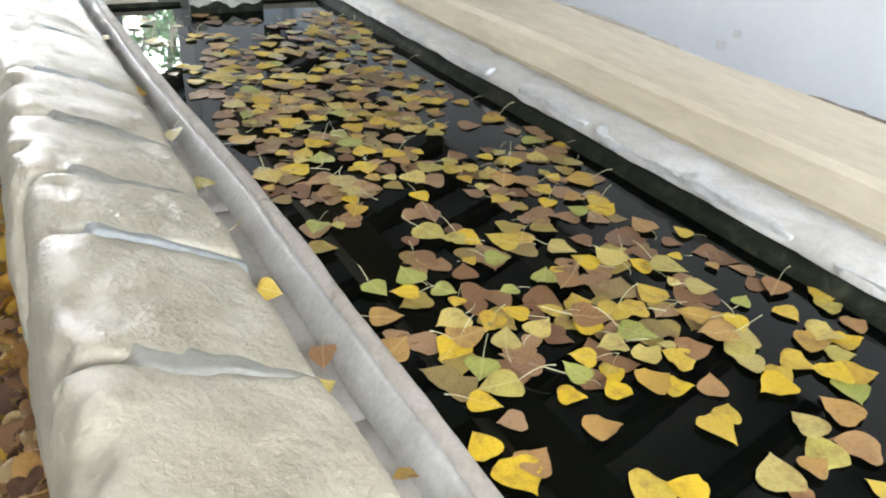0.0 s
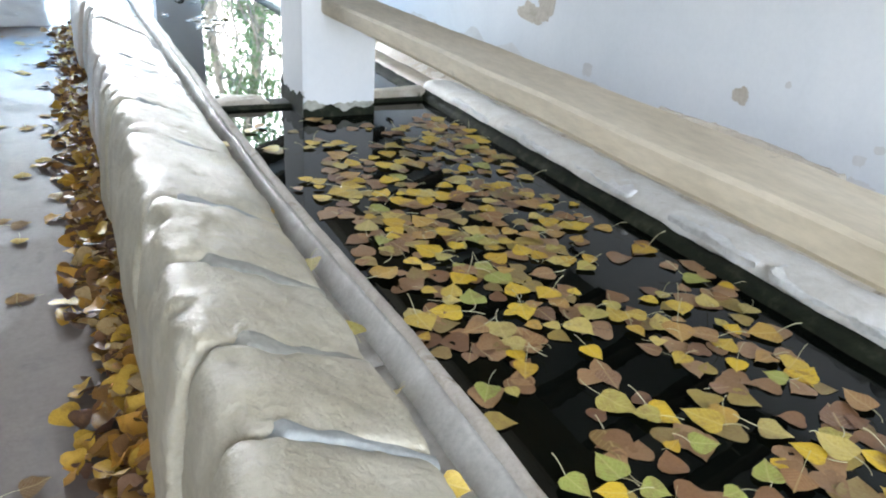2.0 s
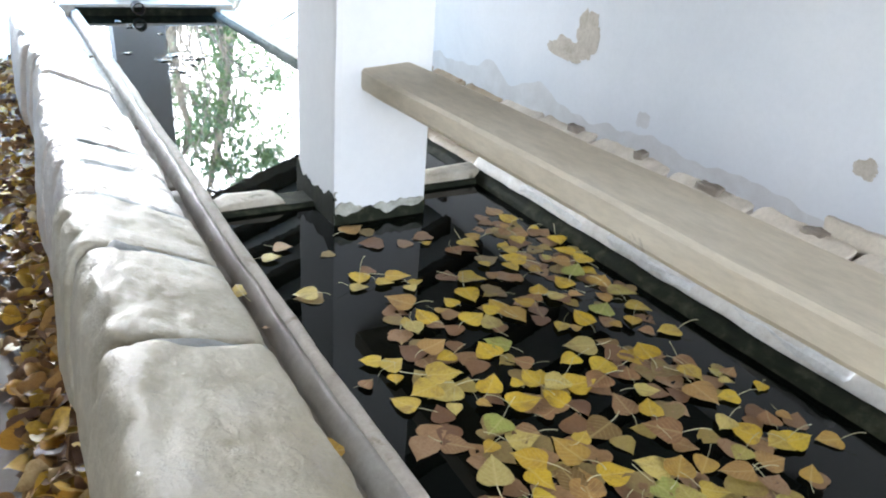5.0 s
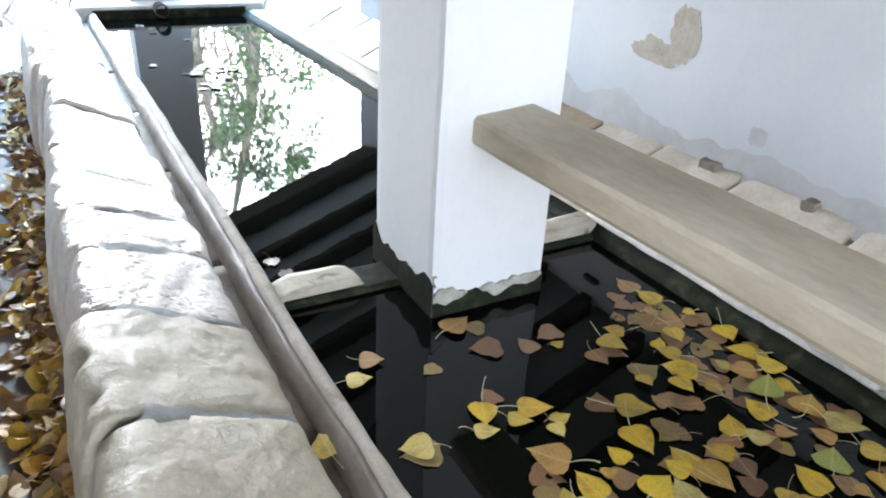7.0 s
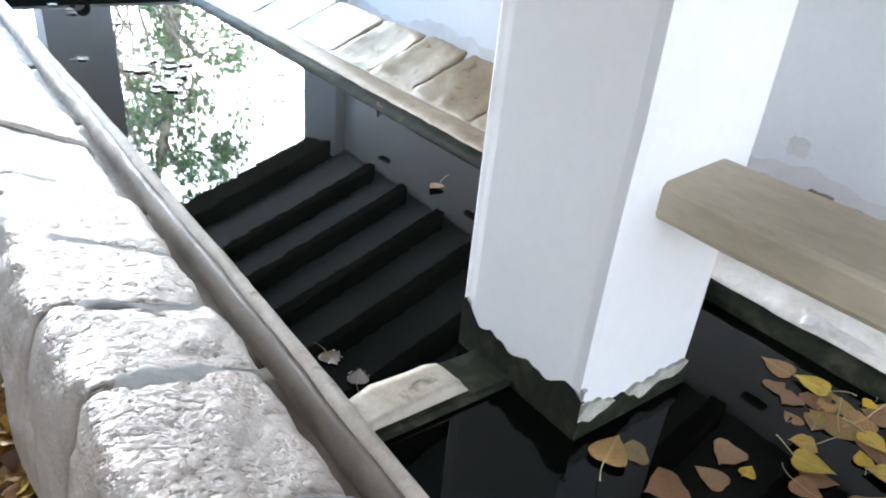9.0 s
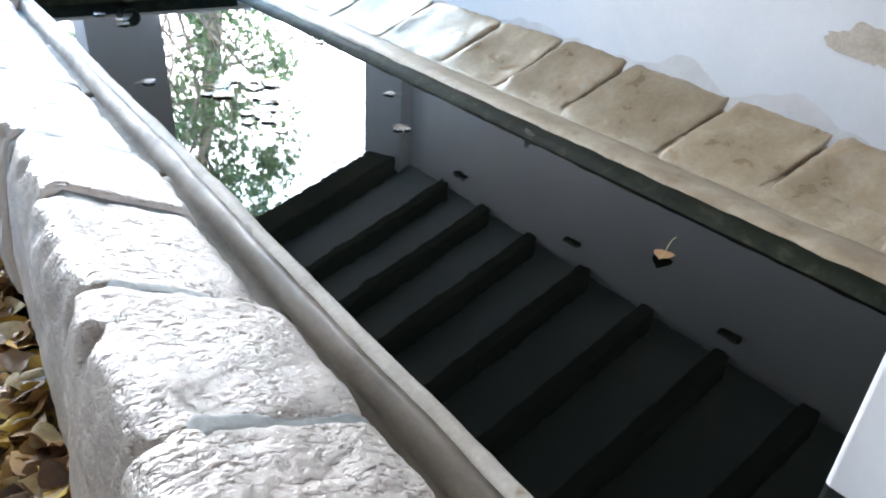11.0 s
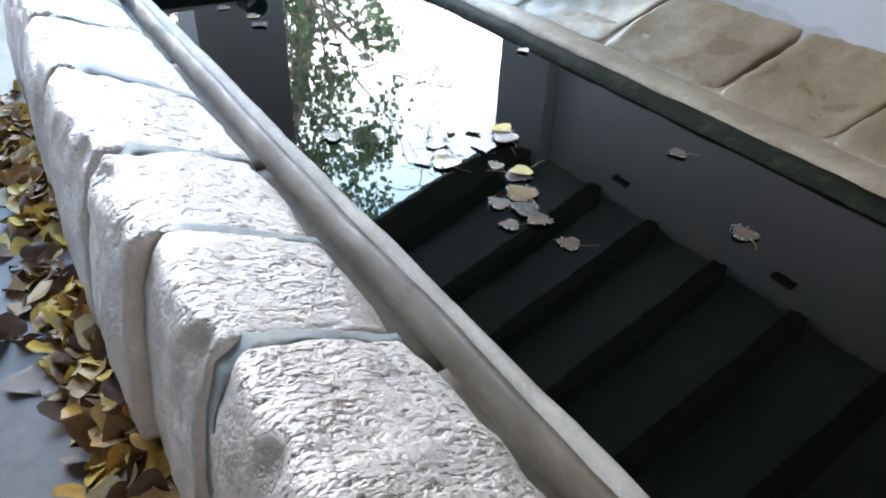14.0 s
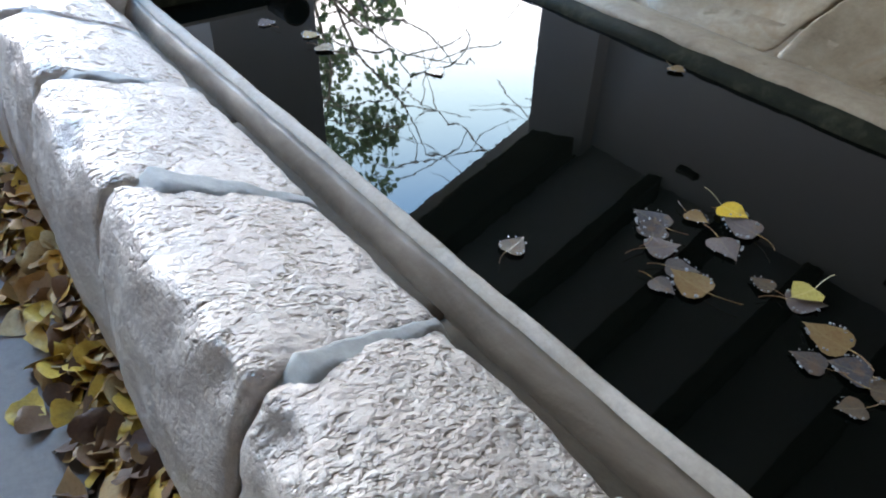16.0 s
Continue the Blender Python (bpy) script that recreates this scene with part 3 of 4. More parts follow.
for n, (ya, yb) in enumerate(JOINTS[1:-1]):
    k = crest((ya + yb) / 2)
    wide = (0.028, 0.038, 0.024, 0.032)[n % 4] * (1.0 if ya < 4 else 1.15)
    bm = bmesh.new()
    rows = []
    along = steps(-1.0, 1.0, 0.125)
    across = steps(0.0, 1.0, 0.04)
    for t in along:
        row = [(0.385, ya + t * wide, 0.08), (0.39, ya + t * wide, 0.35), (0.416, ya + t * wide, 0.58 - 0.07 * k)]
        for u in across:
            ragged = 1 + 1.1 * noise.noise(Vector((u * 6, n * 3.1, t > 0)))
            x = 0.44 + (0.766 - 0.44) * u
            y = ya + (yb - ya) * u + t * wide * ragged * (1.25 - 0.6 * u)
            z = wall_top(u, k) - (0.009 if ya < 3.9 else 0.004) - 0.012 * t * t * t * t - 0.02 * max(0.0, t - 0.6) - 0.045 * max(0.0, 0.16 - u) / 0.16
            row.append((x, y, z + 0.008 * noise.noise(Vector((x * 9, y * 9, n * 2.0)))))
        row += [(0.776, yb + t * wide * 0.6, 0.45), (0.776, yb + t * wide * 0.6, 0.10)]
        rows.append([bm.verts.new(p) for p in row])
    for r0, r1 in zip(rows, rows[1:]):
        for i in range(len(r0) - 1):
            bm.faces.new((r0[i], r1[i], r1[i + 1], r0[i + 1]))
    bm.faces.new(rows[0])
    bm.faces.new(rows[-1][::-1])
    part("mortar_joint", bm, M_MORTAR if ya > 2.9 or n % 3 == 0 else M_PALEMORTAR, stone_wall, "grey smeared mortar joint", True)
for a, b in zip(JOINTS, JOINTS[1:]):
    hewn = a[0] > HEWN_FROM
    bm = bmesh.new()
    wall_stone(bm, (a, b), crest((a[0] + b[0]) / 2), rng.uniform(-0.006, 0.007), rng.uniform(-0.022, 0.022), rng.uniform(-0.008, 0.008), rng.uniform(-0.004, 0.004), hewn, a[0] * 3.1)
    part("stone", bm, M_HEWN if hewn else M_STONE, stone_wall, "pitted hewn pale limestone block" if hewn else "smooth cream limestone block", True)

# ---- far rim of the basins ----
def rim_profile(y):
    return [(2.125, 0.25), (2.115, 0.40), (2.105, 0.47), (2.125, 0.505), (2.17, 0.520), (2.24, 0.518), (2.31, 0.512), (2.33, 0.25)]


bm = bmesh.new()
swept(bm, rim_profile, steps(NEAR_Y + 0.4, 4.22, 0.03), 0.014, 11.0, 6)
rim_1 = tagged(part("basin_rim", bm, M_LIP, None, "", True), "rough whitish lime-crusted rim of the leafy basin", "rim")


def rim2_profile(y):
    return [(2.15, 0.25), (2.142, 0.40), (2.132, 0.458), (2.145, 0.474), (2.18, 0.480), (2.26, 0.470), (2.34, 0.45), (2.35, 0.25)]


bm = bmesh.new()
swept(bm, rim2_profile, steps(4.22, 8.96, 0.03), 0.007, 15.0, 5)
rim_2 = tagged(part("basin_rim", bm, M_RIM, None, "", True), "low worn stone rim of the clear basin", "rim")
for owner, y0, y1, low, top in ((rim_1, NEAR_Y + 0.4, 4.22, (2.064, 0.445), (2.098, 0.480)), (rim_2, 4.22, 8.96, (2.072, 0.432), (2.126, 0.466))):
    bm = bmesh.new()
    swept(bm, lambda y: [(2.085, 0.25), low, top, (top[0] + 0.015, 0.25)], steps(y0, y1, 0.03), 0.006, 25.0, 9)
    part("algae_band", bm, M_ALGAE, owner, "black wet algae along the waterline", True)
for n, y in enumerate((0.35, 0.9, 1.3, 1.75, 2.35, 2.9, 3.45)):
    bm = bmesh.new()
    stone_block(bm, lambda u, v, w, y=y: Vector((2.112 + 0.085 * u, y + 0.40 * v, 0.485 + 0.026 * w)), 12, 0.018, n * 5.0)
    part("lime_crust", bm, M_CRUST, rim_1, "white lumpy lime crust", True)

# washing slabs behind the rim
slabs = empty("washing_slabs")
tagged(slabs, "row of tan sloping stone washing slabs with dark joints", "washing slabs")
bm = bmesh.new()
swept(bm, lambda y: [(2.30, 0.0), (2.30, 0.436), (2.62, 0.580), (2.69, 0.565), (2.69, 0.0)], steps(NEAR_Y + 0.4, 9.02, 0.1), 0.006, 31.0)
part("bed", bm, M_DARKJOINT, slabs, "dark mortar bed", True)
bm = bmesh.new()
swept(bm, lambda y: [(2.29, 0.40), (2.30, 0.452), (2.36, 0.478), (2.43, 0.510 - 0.006 * math.sin(y * 9)), (2.47, 0.505), (2.48, 0.40)], steps(4.3, 9.02, 0.06), 0.010, 33.0)
part("joint_fill", bm, M_RIM, slabs, "tan lime deposit filling the joints' lower ends", True)
SLABS = [NEAR_Y + 0.4 + 0.41 * i for i in range(14)] + [4.0, 4.4, 4.78, 5.165, 5.55, 6.04, 6.43, 6.85, 7.42, 7.95, 8.45, 9.02]
for i, (a, b) in enumerate(zip(SLABS, SLABS[1:])):
    if b <= a:
        continue

    def place(u, v, w, a=a, b=b, r=rng.uniform(-0.006, 0.008)):
        x = 2.315 + 0.335 * u - 0.02 * (1 - w)
        dish = (-0.022 if a > 6.3 else -0.010) * math.sin(math.pi * min(1, max(0, v))) * math.sin(math.pi * min(1, max(0, u)))
        at = a + (b - a) * v
        rise = 0.18 if a < 4.6 else 0.158 + 0.032 * min(1, max(0, (at - 5.0) / 1.1))
        z = 0.462 + rise * u + dish + r * (1 if a < 4.6 else 0.5)
        return Vector((x, a + 0.012 + (b - a - 0.024) * v + 0.062 * (0.5 - u), z - 0.07 * (1 - w)))

    bm = bmesh.new()
    stone_block(bm, place, 14, 0.011, i * 1.7)
    part("slab", bm, M_SLAB if a > 4.7 else M_PALESLAB, slabs, "", True)

for n, y in enumerate((1.42, 1.60, 1.88, 2.25, 2.84, 3.28, 3.70, 4.12)):
    bm = bmesh.new()
    stone_block(bm, lambda u, v, w, y=y, n=n: Vector((2.615 + 0.045 * u, y - 0.03 + (0.05 + 0.03 * (n % 3)) * v, 0.60 + 0.048 * w)), 7, 0.012, n * 3.0)
    part("mortar_lump", bm, M_DARKJOINT, slabs, "dark broken mortar at the slab's back edge", True)
for n, (y0, y1) in enumerate(((0.62, 1.32), (1.90, 2.42), (2.40, 2.84))):
    bm = bmesh.new()
    stone_block(bm, lambda u, v, w, y0=y0, y1=y1: Vector((2.658 + 0.045 * u, y0 + (y1 - y0) * v, 0.57 + 0.138 * w - 0.012 * u)), 14, 0.013, 40 + n * 7.0)
    part("mortar_lump", bm, M_PALESLAB if n else M_DARKJOINT, slabs, "pale broken mortar at the slab's back edge" if n else "dark broken mortar at the slab's back edge", True)

# ---- partition, pillar and beam ----
bm = bmesh.new()
swept(bm, lambda y: [(0.90, 0.2), (0.90, 0.460), (0.97, 0.474), (1.05, 0.478), (1.11, 0.474), (1.15, 0.462), (1.18, 0.440), (1.30, 0.436), (1.66, 0.44), (1.69, 0.474), (1.85, 0.484), (2.10, 0.487), (2.12, 0.2)], steps(4.135, 4.235, 0.02), 0.014, 41.0, 7)
partition = tagged(part("partition", bm, M_PARTITION, None, "", True), "low worn stone partition between the two basins", "partition")
bm = bmesh.new()
box(bm, 0.92, 2.11, 4.115, 4.25, 0.2, 0.448, 0.006)
part("waterline", bm, M_ALGAE, partition, "black algae along the waterline")

pillar = empty("pillar")
tagged(pillar, "square whitewashed pillar standing in the basin, algae at its foot", "pillar")
bm = bmesh.new()
bmesh.ops.create_cube(bm, size=1)
bmesh.ops.subdivide_edges(bm, edges=bm.edges[:], cuts=14, use_grid_fill=True)
for v in bm.verts:
    u, w, h = v.co.x + 0.5, v.co.y + 0.5, v.co.z + 0.5
    e = (abs(v.co.x * 2) ** 50 + abs(v.co.y * 2) ** 50) ** (1 / 50)
    s = max(abs(v.co.x * 2), abs(v.co.y * 2)) / e if e > 0 else 1
    x = 1.484 + v.co.x * s * (0.376 + 0.02 * (1 - h))
    y = 4.108 + v.co.y * s * 0.385
    z = 0.2 + h * (roof_z(x) - 0.1)
    d = noise.noise_vector(Vector((x * 5, y * 5, z * 3))) * 0.003
    v.co = (x + d.x, y + d.y, z)
part("shaft", bm, M_PLASTER, pillar)
bm = bmesh.new()
for v in box(bm, 1.40, 1.665, 4.28, 4.445, 0.2, 3.0, 0.010):
    if v.co.z > 2:
        v.co.z += roof_z(v.co.x) - 3.0 + 0.1
part("pilaster", bm, M_PLASTER, pillar, "narrower whitewashed backing of the pillar")


def foot_band(bm, x, y, along, length, seed, low, high):
    """A thin crust round the pillar's foot with a ragged upper edge; along: 'x' or 'y'."""
    n = 60
    rows = []
    for i in range(n + 1):
        s = i / n * length
        top = low + (high - low) * (0.5 + 0.9 * noise.noise(Vector((s * 11, seed, 0))) + 0.22 * noise.noise(Vector((s * 34, seed, 3))))
        top = max(low * 0.98, top)
        rows.append([(x + s, y, z) if along == "x" else (x, y + s, z) for z in (0.25, top)])
    front = [[bm.verts.new(p) for p in r] for r in rows]
    off = Vector((0, 0.012, 0)) if along == "x" else Vector((0.012, 0, 0))
    back = [[bm.verts.new(Vector(p) + off) for p in r] for r in rows]
    for i in range(n):
        bm.faces.new((front[i][0], front[i + 1][0], front[i + 1][1], front[i][1]))
        bm.faces.new((front[i][1], front[i + 1][1], back[i + 1][1], back[i][1]))


bm = bmesh.new()
foot_band(bm, 1.287, 3.903, "x", 0.39, 2.0, 0.445, 0.50)
part("algae", bm, M_ALGAE, pillar, "dark green algae crust")
bm = bmesh.new()
foot_band(bm, 1.285, 3.905, "y", 0.41, 5.0, 0.50, 0.56)
part("algae", bm, M_ALGAE, pillar, "dark green algae crust")
for along, seed, low, high in (("x", 12.0, 0.465, 0.525), ("y", 15.0, 0.53, 0.59)):
    bm = bmesh.new()
    foot_band(bm, 1.2895, 3.9055, along, 0.385 if along == "x" else 0.40, seed, low, high)
    part("stain", bm, M_STAIN, pillar, "green-grey stain above the algae")

bm = bmesh.new()
swept(bm, lambda y: [(1.395, 0.943), (1.388, 0.955), (1.388, 1.008), (1.398, 1.019), (1.49, 1.028), (1.578, 1.036), (1.588, 1.026), (1.588, 0.955), (1.58, 0.943)], steps(NEAR_Y + 0.2, 3.92, 0.05), 0.004, 51.0, 3)
beam = tagged(part("rail_beam", bm, M_BEAM), "long pale weathered beam fixed to the pillar above the water", "beam")

# ---- far end of the basin ----
bm = bmesh.new()
box(bm, 0.75, 2.3, 8.96, 9.3, 0.0, 0.53, 0.02)
structure("basin_end_wall", bm, M_LIP, "pale stone wall closing the basin's end", "basin wall")
bm = bmesh.new()
box(bm, 0.88, 2.12, 8.93, 8.97, 0.2, 0.50, 0.008)
tagged(part("algae_band", bm, M_ALGAE), "black wet algae band on the basin's end wall", "algae")
bm = bmesh.new()
bmesh.ops.create_cone(bm, cap_ends=False, segments=20, radius1=0.055, radius2=0.055, depth=0.16, matrix=Matrix.Translation((1.40, 8.90, 0.50)) @ Matrix.Rotation(radians(90), 4, "X"))
bmesh.ops.solidify(bm, geom=bm.faces[:], thickness=0.008)
tagged(part("overflow_pipe", bm, M_IRON), "dark round overflow pipe in the basin's end wall", "pipe")


# ---- peeled and damp patches on the wall ----
def ragged_patch(bm, y, z, ry, rz, seed, x=WALL_X - 0.003):
    """A thin flake with a ragged outline, lying against the wall."""
    n = 48
    rim = []
    for i in range(n):
        a = 2 * math.pi * i / n
        r = 1 + 0.35 * noise.noise(Vector((math.cos(a) * 1.5, math.sin(a) * 1.5, seed))) + 0.22 * noise.noise(Vector((math.cos(a) * 6, math.sin(a) * 6, seed)))
        rim.append(bm.verts.new((x, y + ry * r * math.cos(a), z + rz * r * math.sin(a))))
    centre = bm.verts.new((x, y, z))
    for i in range(n):
        bm.faces.new((centre, rim[i], rim[(i + 1) % n]))


bm = bmesh.new()
ragged_patch(bm, 5.40, 0.83, 0.12, 0.17, 1.0)
ragged_patch(bm, 5.58, 0.70, 0.19, 0.085, 4.0, WALL_X - 0.005)
part("peeled_patch", bm, M_PATCH, wall_east, "bare tan plaster where the limewash peeled")
bm = bmesh.new()
ragged_patch(bm, 3.31, 0.575, 0.055, 0.055, 9.0)
part("peeled_patch", bm, M_PATCH, wall_east, "small bare grey patch")
for y, z, r, k in ((2.46, 0.30, 0.07, 3), (2.5, 0.45, 0.03, 5), (2.42, 0.53, 0.025, 7), (3.02, 0.71, 0.018, 8), (4.75, 0.42, 0.05, 15)):
    bm = bmesh.new()
    ragged_patch(bm, y, z, r * 1.2, r, k * 2.3)
    part("peeled_patch", bm, M_DAMP, wall_east, "faint grey damp stain")
bm = bmesh.new()
last = None
for y in steps(-1.0, 9.2, 0.04):
    top = 0.30 + 0.10 * noise.noise(Vector((y * 1.6, 2, 0))) + 0.05 * noise.noise(Vector((y * 7, 4, 0)))
    top += 0.13 * math.exp(-((y - 6.52) / 0.16) ** 2) + 0.11 * math.exp(-((y - 5.86) / 0.2) ** 2) + 0.05 * math.exp(-((y - 7.3) / 0.5) ** 2)
    pair = [bm.verts.new((WALL_X - 0.002, y, z)) for z in (0.0, top)]
    if last:
        bm.faces.new((last[0], pair[0], pair[1], last[1]))
    last = pair
part("damp_band", bm, M_DAMP, wall_east, "dingy damp band along the wall's foot")

# ---- brick parapet in the far opening ----
parapet = empty("brick_parapet")
tagged(parapet, "low limewashed brick parapet on a rough plastered base", "parapet")
bm = bmesh.new()
stone_block(bm, lambda u, v, w: Vector((-0.95 + 1.08 * u - 0.03 * w, 9.24 + 0.26 * v, 0.34 * w)), 12, 0.025, 77.0)
part("base", bm, M_PLASTER, parapet, "rough limewashed base", True)
bm = bmesh.new()
box(bm, -0.93, 0.08, 9.26, 9.48, 0.30, 0.80)
part("mortar", bm, M_DAMP, parapet)
bm = bmesh.new()
box(bm, 0, 0.225, 0, 0.25, 0, 0.062, 0.006)
brick = part("brick", bm, M_BRICK, parapet)
brick.location = (-0.94, 9.25, 0.345)
for row in range(6):
    for col in range(5):
        if row == 0 and col == 0:
            continue
        b = new("brick", brick.data)
        b.parent = parapet
        x = -0.94 + 0.237 * col - (0.118 if row % 2 else 0)
        if x < -0.95:
            x = -0.94 - 0.10
        b.location = (x, 9.25 + rng.uniform(-0.004, 0.004), 0.345 + 0.074 * row)

# ---- leaves ----
def leaf_shape(bm, rnd, size, curl, segments=7):
    """A poplar leaf: a broad triangular blade with a drawn-out tip, lying in the xy plane, the stalk end at the origin."""
    half = [(0.0, 0.0), (0.20, -0.02), (0.38, 0.05), (0.47, 0.17), (0.48, 0.31), (0.41, 0.49), (0.29, 0.67), (0.15, 0.83), (0.05, 0.95), (0.0, 1.06)]
    bend, roll, twist = rnd.uniform(-1, 1) * curl, rnd.uniform(-0.3, 1.0) * curl, rnd.uniform(-0.6, 0.6) * curl
    wide = rnd.uniform(0.9, 1.15)

    def lift(x, y):
        return size * (roll * 0.9 * x * x + bend * 0.35 * (y - 0.45) ** 2 + twist * 0.5 * x * (y - 0.4) + 0.02 * math.sin(9 * y + 7 * x) * curl * 4)

    spine, left, right = [], [], []
    for i, (x, y) in enumerate(half):
        jag = 1 + rnd.uniform(-0.06, 0.06)
        x *= wide * jag
        ys = 0.06 + y * 0.95 if 0 < i < len(half) - 1 else y
        spine.append(bm.verts.new((0, ys * size, lift(0, ys) - 0.006 * size)))
        left.append(bm.verts.new((-x * size, y * size, lift(-x, y))) if x > 0 else spine[-1])
        right.append(bm.verts.new((x * size, y * size, lift(x, y))) if x > 0 else spine[-1])
    for side in (left, right):
        for i in range(len(half) - 1):
            corners = []
            for v in (spine[i], spine[i + 1], side[i + 1], side[i]):
                if v not in corners:
                    corners.append(v)
            if len(corners) > 2:
                bm.faces.new(corners if side is right else corners[::-1])


def stalk_shape(bm, rnd, size, rise):
    """The leaf's thin bowed stalk."""
    turn, length = rnd.uniform(-0.5, 0.5), size * rnd.uniform(0.5, 0.8)
    rings = []
    for i in range(6):
        f = i / 5
        a = turn * f
        c = Vector((math.sin(a) * length * f, -math.cos(a) * length * f, rise * math.sin(f * 1.6) * length + 0.002))
        r = 0.0012 + 0.0004 * (i == 5)
        rings.append([bm.verts.new(c + Vector((r * math.cos(k * 2.1), 0, r * math.sin(k * 2.1)))) for k in range(3)])
    for a, b in zip(rings, rings[1:]):
        for k in range(3):
            bm.faces.new((a[k], a[(k + 1) % 3], b[(k + 1) % 3], b[k]))


def make_leaf(name, rnd, material, size, curl, rise, label, group):
    bm = bmesh.new()
    leaf_shape(bm, rnd, size, curl)
    leaf = tagged(part(name, bm, material, None, "", True), label, "leaf", group)
    bm = bmesh.new()
    stalk_shape(bm, rnd, size, rise)
    part("stalk", bm, M_TWIG if material is not M_PALELEAF else M_SUNKEN, leaf, "thin bowed stalk")
    return leaf


def bead_leaf(leaf, rnd, size):
    """Small water droplets that sit along a soaked leaf's margin."""
    bm = bmesh.new()
    for i in range(13):
        side, y = rnd.choice((-1, 1)), rnd.uniform(0.05, 0.9)
        x = side * 0.47 * math.sin(math.pi * min(1, 0.18 + y * 0.8)) * rnd.uniform(0.85, 1.08)
        bmesh.ops.create_icosphere(bm, subdivisions=1, radius=rnd.uniform(0.0018, 0.0038), matrix=Matrix.Translation((x * size, y * size, 0.003)))
    tagged(part("droplets", bm, M_DROP, leaf, "clear round droplets along the margin", True), kind="stuff")


rnd = random.Random(21)
kinds = [make_leaf("fallen_leaf", rnd, M_LEAF, 0.080, rnd.choice((0.08, 0.15, 0.22, 0.3, 0.45)), rnd.choice((0.0, 0.05, 0.1, 0.5)), "yellow fallen poplar leaf floating on dark water", "leaves on the water") for _ in range(16)]
sunk = [make_leaf("sunken_leaf", rnd, M_SUNKEN, 0.080, 0.05, 0.0, "brown waterlogged poplar leaf just under the surface", "sunken leaves") for _ in range(4)]


def scatter(rnd, count, x0, x1, y0, y1, keep, near=0.045):
    """Loose places on the water: keep(x, y) is the chance that a leaf stays there."""
    places = []
    tries = 0
    while len(places) < count and tries < count * 60:
        tries += 1
        x, y = rnd.uniform(x0, x1), rnd.uniform(y0, y1)
        if rnd.random() > keep(x, y):
            continue
        if any((x - a) ** 2 + (y - b) ** 2 < near * near for a, b in places[-400:]):
            continue
        places.append((x, y))
    return places


def leafy(x, y):
    v = 0.5 + 0.9 * noise.noise(Vector((x * 2.3 + 4, y * 2.0, 0.5))) + 0.5 * noise.noise(Vector((x * 6, y * 6, 1.5)))
    if y > 3.1 and x < 1.15:
        v -= 0.3
    if y > 3.72:
        v -= 0.3
    if x > 1.97:
        v -= 0.5
    if y < 1.6 and x < 1.25:
        v -= 0.1
    for cx, cy, r in ((1.45, 2.92, 0.13), (1.36, 1.17, 0.07)):
        v -= 1.1 * math.exp(-((x - cx) ** 2 + (y - cy) ** 2) / (r * r))
    return min(1, max(0.0, v * 1.6))


def lay(kind, x, y, z, s, spin, tip, tilt):
    m = Matrix.Translation((x, y, z)) @ Matrix.Rotation(spin, 4, "Z") @ Matrix.Rotation(tip, 4, "X") @ Matrix.Rotation(tilt, 4, "Y") @ Matrix.Translation((0, -0.04, 0))
    ob = copy_thing(kind, m)
    ob.scale = (s, s, s)
    return ob


spots = scatter(rnd, 300, 0.99, 2.04, 0.75, 3.86, leafy, 0.05)
for i, (x, y) in enumerate(spots):
    under = i % 9 == 0
    kind = rnd.choice(sunk if under else kinds)
    z = WATER + (0.003 if under else 0.005 + 0.008 * rnd.random())
    lay(kind, x, y, z, rnd.choice((0.5, 0.62, 0.74, 0.84, 0.94, 1.04, 1.18)), rnd.uniform(0, 6.283), rnd.uniform(-0.05, 0.05), rnd.uniform(-0.06, 0.06))
for k in kinds[:8] + sunk[:2]:
    k.location = (rnd.uniform(1.1, 1.9), rnd.uniform(0.8, 3.4), WATER + 0.006)
for k in kinds[8:] + sunk[2:]:
    k.location = (rnd.uniform(1.1, 1.9), rnd.uniform(0.8, 3.4), WATER + 0.005)
    k.rotation_euler = (0, 0, rnd.uniform(0, 6.28))


def leaf_heap(name, places, material, label, size, curl, category):
    """Many leaves in one object, for what nobody could count. places: x, y, z, lean."""
    bm = bmesh.new()
    for x, y, z, lean in places:
        first = len(bm.verts)
        leaf_shape(bm, rnd, size * rnd.uniform(0.65, 1.2), curl * rnd.uniform(0.4, 1.6))
        m = Matrix.Translation((x, y, z)) @ Matrix.Rotation(rnd.uniform(0, 6.283), 4, "Z") @ Matrix.Rotation(rnd.uniform(-lean, lean), 4, "X") @ Matrix.Rotation(rnd.uniform(-lean, lean), 4, "Y") @ Matrix.Translation((0, -size / 2, 0))
        bm.verts.ensure_lookup_table()
        for v in bm.verts[first:]:
            v.co = m @ v.co
    return tagged(part(name, bm, material, None, "", True), label, category, "", "stuff")


under = scatter(rnd, 290, 0.99, 2.04, 0.75, 3.86, leafy, 0.03)
leaf_heap("drowned_leaves", [(x, y, WATER + 0.001 + 0.003 * rnd.random(), 0.02) for x, y in under], M_DROWNED, "dull brown and olive leaves soaked among the floating ones", 0.076, 0.22, "leaves")
more = scatter(rnd, 190, 0.99, 2.08, -1.3, 0.78, leafy, 0.045)
leaf_heap("floating_leaves", [(x, y, WATER + 0.004 + 0.006 * rnd.random(), 0.05) for x, y in more], M_LEAFSTUFF, "yellow and brown poplar leaves floating on dark water", 0.074, 0.4, "leaves")

